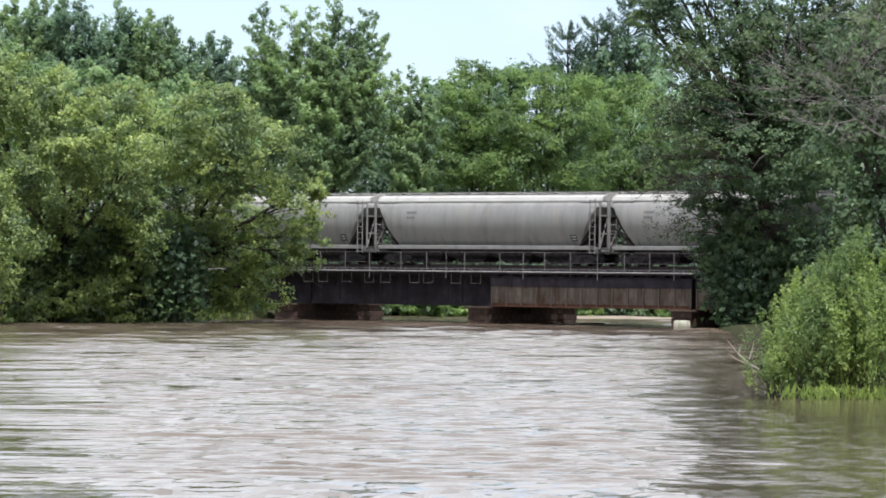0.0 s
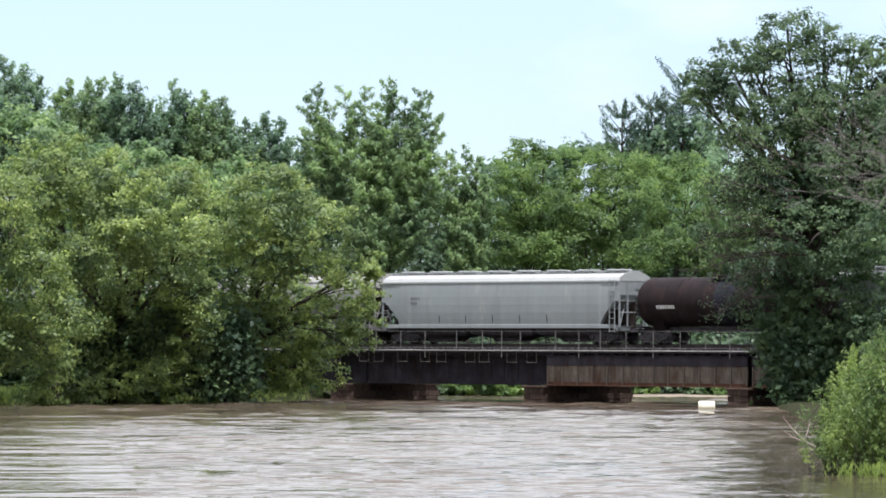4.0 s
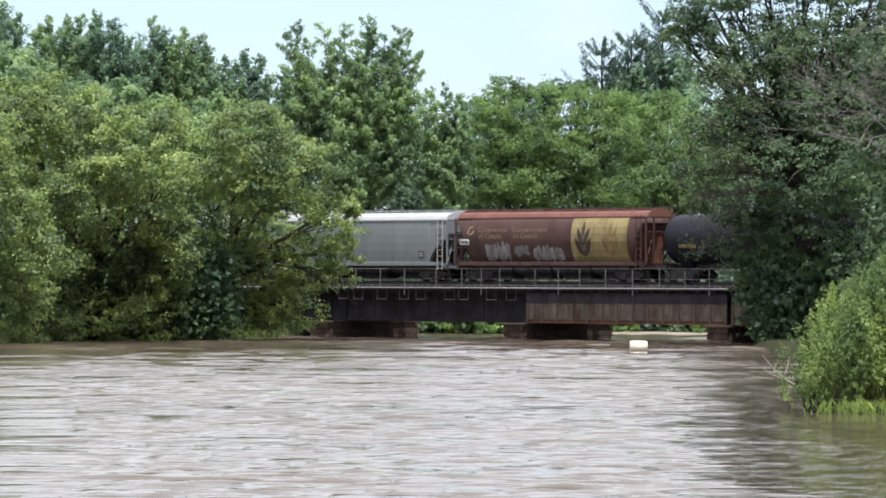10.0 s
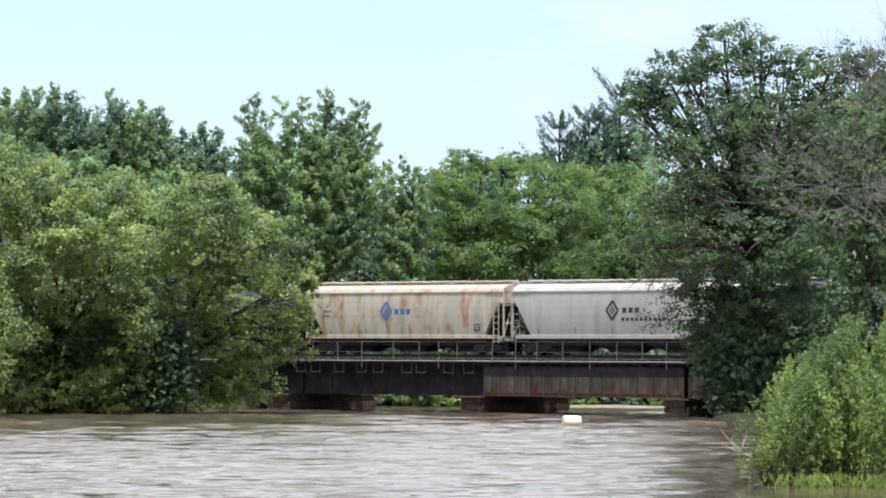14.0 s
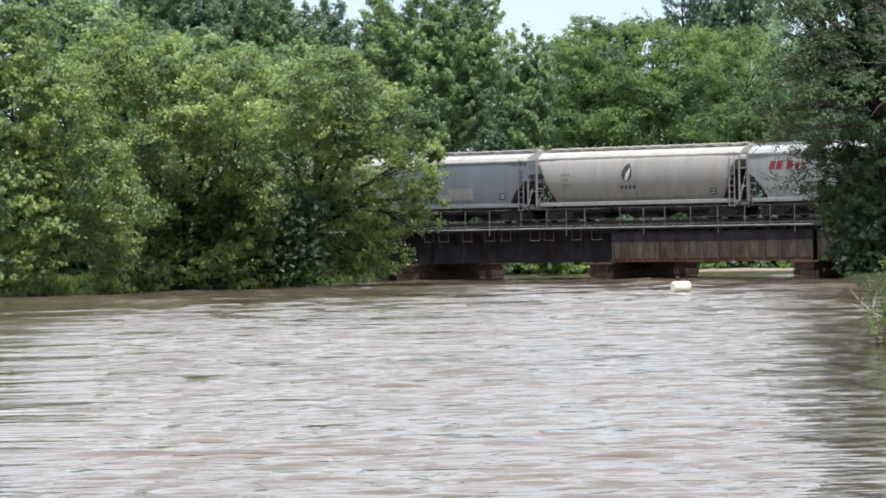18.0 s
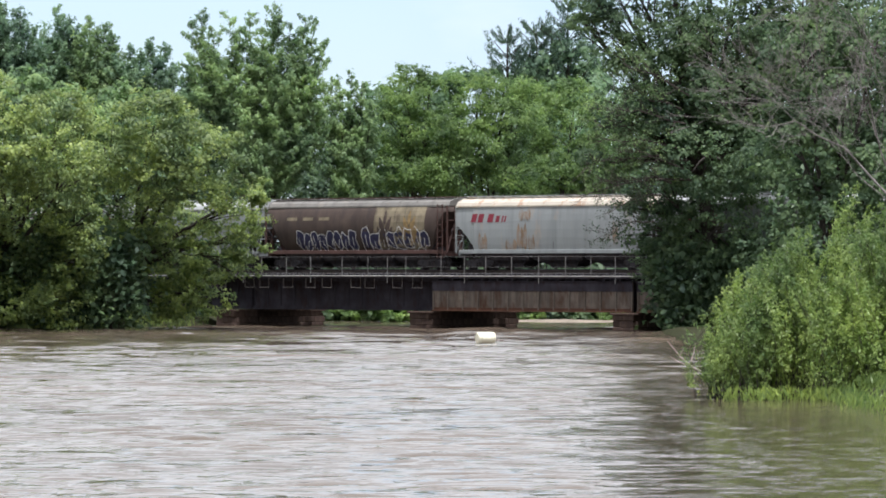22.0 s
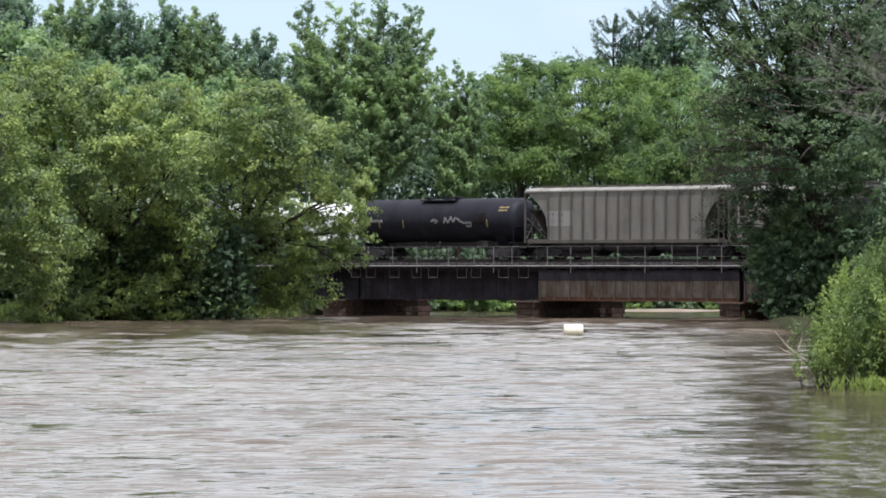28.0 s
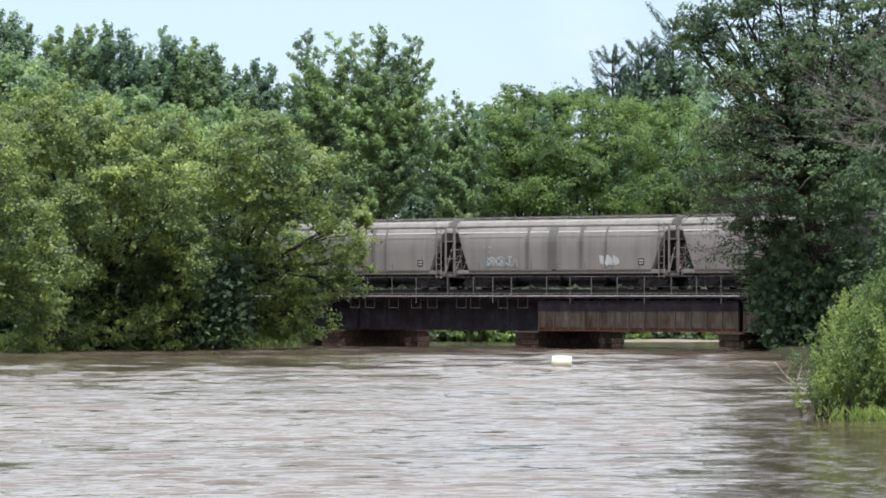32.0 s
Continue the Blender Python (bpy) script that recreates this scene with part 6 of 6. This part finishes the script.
def pine(x, y, h, wide, seed):
    """A white pine: straight trunk, tiers of upswept boughs with needle tufts."""
    rng = np.random.default_rng(seed)
    t = thing("pine_tree", "dark distant pine with upswept tufted boughs", "tree", pose(x, y, 0), "pines")
    s = Shape().tube([(0, 0, 0), (0.1, 0, h * 0.5), (0, 0, h)], [0.35, 0.22, 0.04], 7)
    P, N = [], []
    for k in range(11):
        f = k / 10
        z = h * (0.5 + 0.5 * f) - 0.6
        reach = wide * (1.05 - 0.62 * f)
        z0 = z
        for j in range(5):
            a = j * 1.257 + k * 0.9 + rng.uniform(-0.5, 0.5)
            z = z0 + rng.uniform(-0.5, 0.5) * (1 - f)
            r = reach * rng.uniform(0.5, 1.2)
            tip = np.array([math.cos(a) * r, math.sin(a) * r, z + r * rng.uniform(0.5, 1.05)])
            s.tube([(0, 0, z), tuple(tip * (0.55, 0.55, 1) - (0, 0, r * 0.3)), tuple(tip)], [0.05, 0.035, 0.012], 4)
            q = rng.uniform(0.12, 1.1, (130, 1)) ** 0.75
            c = np.array([0, 0, z]) * (1 - q) + tip * q - np.array([0, 0, 1]) * r * 0.22 * np.sin(q * 3.1) + rng.normal(size=(130, 3)) * (0.1, 0.1, 0.08)
            P.append(c)
            nn = rng.normal(size=(130, 3)) + (0, 0, 0.4)
            N.append(nn / np.linalg.norm(nn, axis=1, keepdims=True))
    part("trunk", s, BARK, t)
    part("crown", leaf_mesh("crown", np.concatenate(P), np.concatenate(N), 0.3, 0.11, NEEDLES, rng, -0.8), NEEDLES, t)


for x, y, h, w, sd in ((13.1, 360, 22.8, 4.0, 31), (15.6, 362, 23.6, 3.2, 32), (18.1, 361, 25.6, 4.2, 33), (20.4, 366, 26.0, 4.0, 34), (14.8, 364, 21.4, 3.4, 35), (17.0, 366, 23.6, 3.4, 36)):
    pine(x, y, h, w, sd)


def bare_tree(name, base, h, seed, label, spread=0.55, r0=0.2, depth=5, lean=(0, 0)):
    """A leafless tree of forking limbs and fine twigs."""
    rng = np.random.default_rng(seed)
    t = thing(name, label, "tree", pose(base[0], base[1], 0))
    s = Shape()

    def grow(p, d, ln, r, left):
        q = p + d * ln
        m = p.lerp(q, 0.5) + Vector(rng.normal(size=3)) * ln * 0.06
        r = max(r, 0.009)
        s.tube([tuple(p), tuple(m), tuple(q)], [r, r * 0.8, r * 0.62], 7 if left > 3 else 3)
        if left == 0:
            return
        for k in range(3 if left < 3 else 2 + int(rng.random() < 0.6)):
            e = (d + Vector(rng.normal(size=3)) * spread + Vector((0, 0, 0.14))).normalized()
            grow(q if k == 0 else p.lerp(q, rng.uniform(0.55, 1.0)), e, ln * rng.uniform(0.6, 0.85), r * (0.62 if k == 0 else 0.45), left - 1)

    d0 = Vector((lean[0], lean[1], 1)).normalized()
    grow(Vector((0, 0, -0.3)), d0, h * 0.32, r0, depth)
    part("trunk", s, GREY_BARK, t)


bare_tree("dead_tree", (25.0, 192.0), 19.5, 43, "dead grey leafless tree with many fine twigs", 0.46, 0.1, 7, lean=(-0.08, 0))
bare_tree("dead_tree", (26.6, 206.0), 21.0, 48, "dead brownish leafless tree with a haze of fine twigs", 0.44, 0.11, 7, lean=(-0.08, 0))


def snag(base):
    """A bleached driftwood branch caught at the bank."""
    t = thing("driftwood_branch", "bleached forked driftwood branch sticking out of the water", "branch", pose(base[0], base[1], 0))
    s = Shape()
    s.tube([(0.5, 0, -0.1), (0.0, 0, 0.15), (-0.45, 0.1, 0.55), (-0.85, 0.1, 1.05)], [0.045, 0.04, 0.03, 0.01], 6)
    s.tube([(0.0, 0, 0.15), (-0.5, -0.1, 0.35), (-0.8, -0.1, 0.55)], [0.03, 0.02, 0.008], 5)
    s.tube([(-0.1, 0, 0.25), (0.05, 0.1, 0.7), (0.1, 0.1, 1.0)], [0.028, 0.02, 0.008], 5)
    s.tube([(-0.45, 0.1, 0.55), (-0.3, 0.1, 0.85)], [0.025, 0.008], 4)
    part("limb", s, DRIFTWOOD, t)


snag((12.0, 152.5))


def bough(start, end, seed, r=0.07, leaves=0, leaf=None):
    """A twiggy bough that reaches out of a crown: side shoots with twigs, and a few small leaves."""
    rng = np.random.default_rng(seed)
    a, b = Vector(start), Vector(end)
    t = thing("bare_bough", "bare grey-brown twiggy bough reaching out of the riverside crown", "branch", pose(*start), "bare boughs")
    s = Shape()
    d = b - a
    ln = d.length
    ahead = d.normalized()
    arc = [d * f + Vector((0, 0, 0.3 * math.sin(f * 3.1))) + Vector(rng.normal(size=3)) * 0.12 * (f > 0) for f in (0, 0.2, 0.4, 0.6, 0.8, 1)]
    s.tube(arc, [r, r * 0.85, r * 0.7, r * 0.5, r * 0.35, r * 0.2], 6)
    tips = []
    for i in range(int(6 * ln)):
        f = rng.uniform(0.1, 0.98)
        k = min(4, int(f * 5))
        p = arc[k].lerp(arc[k + 1], f * 5 - k)
        q = p + ahead * rng.uniform(0.2, 0.8) + Vector((rng.normal() * 0.35, rng.normal() * 0.35, rng.normal() * 0.5 + 0.1))
        s.tube([p, p.lerp(q, 0.5) + Vector((0, 0, 0.08)), q], [r * 0.35, r * 0.25, 0.01], 4)
        for _ in range(2):
            m = p.lerp(q, rng.uniform(0.4, 1))
            e = m + (q - p) * 0.35 + Vector(rng.normal(size=3)) * 0.22
            s.tube([m, e], [0.013, 0.008], 3)
            tips.append(e)
    part("wood", s, TWIG_BARK, t)
    if leaves:
        c = np.array(tips)[rng.random(len(tips)) < leaves]
        p = (c[:, None, :] + rng.normal(size=(len(c), 12, 3)) * 0.16).reshape(-1, 3)
        nn = rng.normal(size=p.shape) * 0.6 + (0, -0.3, 0.7)
        nn /= np.linalg.norm(nn, axis=1, keepdims=True)
        leaf = leaf or LEAF_OLIVE
        part("leafage", leaf_mesh("leafage", p, nn, 0.13, 0.3, leaf, rng), leaf, t, "sparse small leaves")["kind"] = "stuff"


bough((19.8, 252.5, 8.8), (13.1, 251.0, 7.8), 1, 0.08)
bough((19.5, 252.5, 9.9), (13.7, 251.0, 9.6), 2, 0.07, 0.4)
bough((19.7, 252.5, 11.5), (14.2, 252.0, 11.8), 3, 0.07, 0.7)
bough((19.2, 252.0, 12.8), (14.8, 251.0, 13.8), 4, 0.06, 0.8)
bough((18.9, 252.0, 10.6), (13.9, 250.5, 10.9), 5, 0.06, 0.7)
bough((18.6, 252.0, 8.6), (14.3, 250.5, 8.5), 6, 0.06, 0.5)
bough((19.4, 252.0, 12.0), (14.9, 250.0, 12.6), 7, 0.06, 0.8)
bough((19.6, 252.0, 13.6), (15.6, 250.5, 15.2), 8, 0.07, 0.8)
bough((19.3, 252.0, 9.4), (15.4, 250.0, 10.2), 9, 0.05, 0.6)
# leaves of these two boughs are coloured dark in place of shade
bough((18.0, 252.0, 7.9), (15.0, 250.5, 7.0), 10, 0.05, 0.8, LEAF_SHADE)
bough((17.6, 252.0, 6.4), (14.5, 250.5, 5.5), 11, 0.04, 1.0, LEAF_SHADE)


def shrubs():
    """Low green growth on the far bank behind the piers, and weeds along both banks."""
    rng = np.random.default_rng(71)
    for i in range(16):
        x = -12 + i * 3.1
        y = (309 if x < 8 else 311.5) + rng.uniform(0, 3)
        lobes = [[x + rng.uniform(-1.4, 1.4), y + rng.uniform(-0.6, 0.8), rng.uniform(0.4, 1.3), 1.3, 1.1, rng.uniform(0.7, 1.1)] for _ in range(4)]
        tree("bank_shrub", [x, y], lobes, LEAF_LIGHT if i % 3 else LEAF_WOODS, "low light green shrub on the far bank", 0.06, 0.26, 0.3, 90, 14, 0.6, 0, 80 + i, start=0.2, group="far bank shrubs", category="bush")


shrubs()


def woods(name, label, x0, x1, y0, y1, top, material, n, seed, low=0.0):
    """Close-set far woods: clumps of leaves up to an uneven top."""
    rng = np.random.default_rng(seed)
    x, y = rng.uniform(x0, x1, n), rng.uniform(y0, y1, n)
    roof = top * (0.93 + 0.05 * np.sin(x * 0.55 + seed) + 0.03 * np.sin(x * 1.7 + 2 * seed))
    z = low + (roof - low) * rng.random(n) ** 0.7
    c = np.stack([x, y, z], -1)
    p = (c[:, None, :] + rng.normal(size=(n, 19, 3)) * (0.55, 0.5, 0.4)).reshape(-1, 3)
    nn = rng.normal(size=p.shape) * 0.6 + (0, -0.45, 0.6)
    nn /= np.linalg.norm(nn, axis=1, keepdims=True)
    ok = p[:, 2] > 0.1
    ob = new(name, leaf_mesh(name, p[ok], nn[ok], 0.42, 0.32, material, rng))
    return tagged(ob, label, "woods", "", "stuff")


def weeds(name, label, spots, material, seed, tall, each=26):
    """Tufts of upright blades of grass and weeds along a bank."""
    rng = np.random.default_rng(seed)
    c = np.array([(x, y, max(0.0, ground_z(x, y))) for x, y in spots])
    p = (c[:, None, :] + rng.normal(size=(len(c), each, 3)) * (0.22, 0.22, 0) + rng.uniform(0, 1, (len(c), each, 1)) * (0, 0, tall)).reshape(-1, 3)
    nn = rng.normal(size=p.shape) * (1, 1, 0.25) + (0, -0.5, 0.1)
    nn /= np.linalg.norm(nn, axis=1, keepdims=True)
    return tagged(new(name, leaf_mesh(name, p, nn, tall * 0.75, 0.09, material, rng, -2.5)), label, "grass", "", "stuff")


def bank_weeds():
    rng = random.Random(8)
    near = [(right_bank(y) + rng.uniform(-0.7, 3.0), y) for y in (100 + i * 0.13 for i in range(420))]
    near += [(rng.uniform(9.9, 15.8), rng.uniform(116.9, 119.2)) for _ in range(45)]
    weeds("bank_grass", "bright green grass and weeds at the flooded bank", near, LEAF_BUSH, 91, 0.32)
    left = [(left_bank(y) + rng.uniform(-3.0, 0.6), y) for y in (236 + i * 0.07 for i in range(700))]
    weeds("bank_grass", "green weeds at the foot of the riverside maples", left, LEAF_BANK, 93, 0.7, 18)


bank_weeds()
woods("far_woods", "dense dark green woods behind the railway", -62, 8, 338, 352, 17.0, LEAF_WOODS, 1500, 5)
woods("far_woods", "dense green woods behind the railway", 4, 60, 340, 356, 15.0, LEAF_WOODS, 1200, 6)
woods("far_woods", "dense dark green woods below the skyline trees", -54, -17, 330, 337, 19.8, LEAF_DARK, 1500, 11, 9.0)
woods("far_woods", "dark woods below the pines", 14, 44, 345, 362, 19.0, LEAF_DARK, 1000, 15, 8.0)
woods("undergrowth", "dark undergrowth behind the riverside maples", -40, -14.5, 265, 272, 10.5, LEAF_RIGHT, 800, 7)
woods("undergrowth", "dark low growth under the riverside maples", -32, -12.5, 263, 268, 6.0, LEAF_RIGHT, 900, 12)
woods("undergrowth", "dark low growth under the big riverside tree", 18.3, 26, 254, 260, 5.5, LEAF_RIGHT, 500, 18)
woods("undergrowth", "dark undergrowth beside the railway embankment", 24, 60, 240, 262, 9.0, LEAF_RIGHT, 600, 8)
woods("far_woods", "dense dark woods behind the big riverside tree", 21, 46, 266, 284, 20.5, LEAF_RIGHT, 1700, 10, 4.0)
woods("undergrowth", "sunlit undergrowth below the trees behind the railway", -26, 34, 313, 318, 6.0, LEAF_WOODS, 280, 14, 1.0)
woods("far_woods", "green woods behind the tall cottonwood", -16, 8, 331, 338, 16.0, LEAF_WOODS, 800, 16, 8.0)
woods("undergrowth", "green undergrowth behind the railway", -24, 30, 328, 337, 11.5, LEAF_WOODS, 1500, 9)

# ---- the drifting barrel ----
def barrel():
    t = thing("plastic_barrel", "ivory plastic barrel floating on its side in the river", "barrel")
    prof = [(-0.45, 0.2), (-0.45, 0.25), (-0.43, 0.275), (-0.3, 0.285), (-0.29, 0.297), (-0.26, 0.297), (-0.25, 0.287), (0, 0.292), (0.25, 0.287), (0.26, 0.297), (0.29, 0.297), (0.3, 0.285), (0.43, 0.275), (0.45, 0.25), (0.45, 0.2)]
    part("drum", Shape().loft([[(x, r * math.cos(a * math.pi / 14), r * math.sin(a * math.pi / 14)) for a in range(28)] for x, r in prof]), BARREL_WHITE, t, smooth=True)
    part("bung", Shape().tube([(0.44, 0.12, 0.1), (0.475, 0.12, 0.1)], 0.045, 10), BARREL_WHITE, t)
    part("bung", Shape().tube([(0.44, -0.12, -0.1), (0.475, -0.12, -0.1)], 0.03, 10), BARREL_WHITE, t)
    return t


BARREL = barrel()
DRIFT = [(0, 16.0, 254.3, 5), (3, 14.2, 245.5, 0), (6, 12.25, 238.0, -4), (9, 10.75, 231.5, 0), (13, 9.2, 224.5, 12), (16, 8.1, 219.5, 22), (20, 7.2, 216.0, 28), (23, 6.55, 213.2, 16), (28, 5.67, 207.3, 3), (32, 5.07, 203.6, -4)]


def motions():
    """All that moves: the cars, the barrel and the current."""
    for car, u in CARS:
        walk(car, [(t, track_pose(u + d, TRACK_N, RAIL_Z)) for t, d in SHIFT])
    walk(BARREL, [(t, pose(x, y, 0.25 + 0.02 * math.sin(t * 1.7), 4 * math.sin(t * 1.3), 2 * math.sin(t), turn)) for t, x, y, turn in DRIFT])
    far = FLOW * FLOW_SPEED * 32.0
    walk(RIVER, [(0.0, pose(-far.x / 2, -far.y / 2, 0)), (16.0, pose(0, 0, 0)), (32.0, pose(far.x / 2, far.y / 2, 0))])


motions()
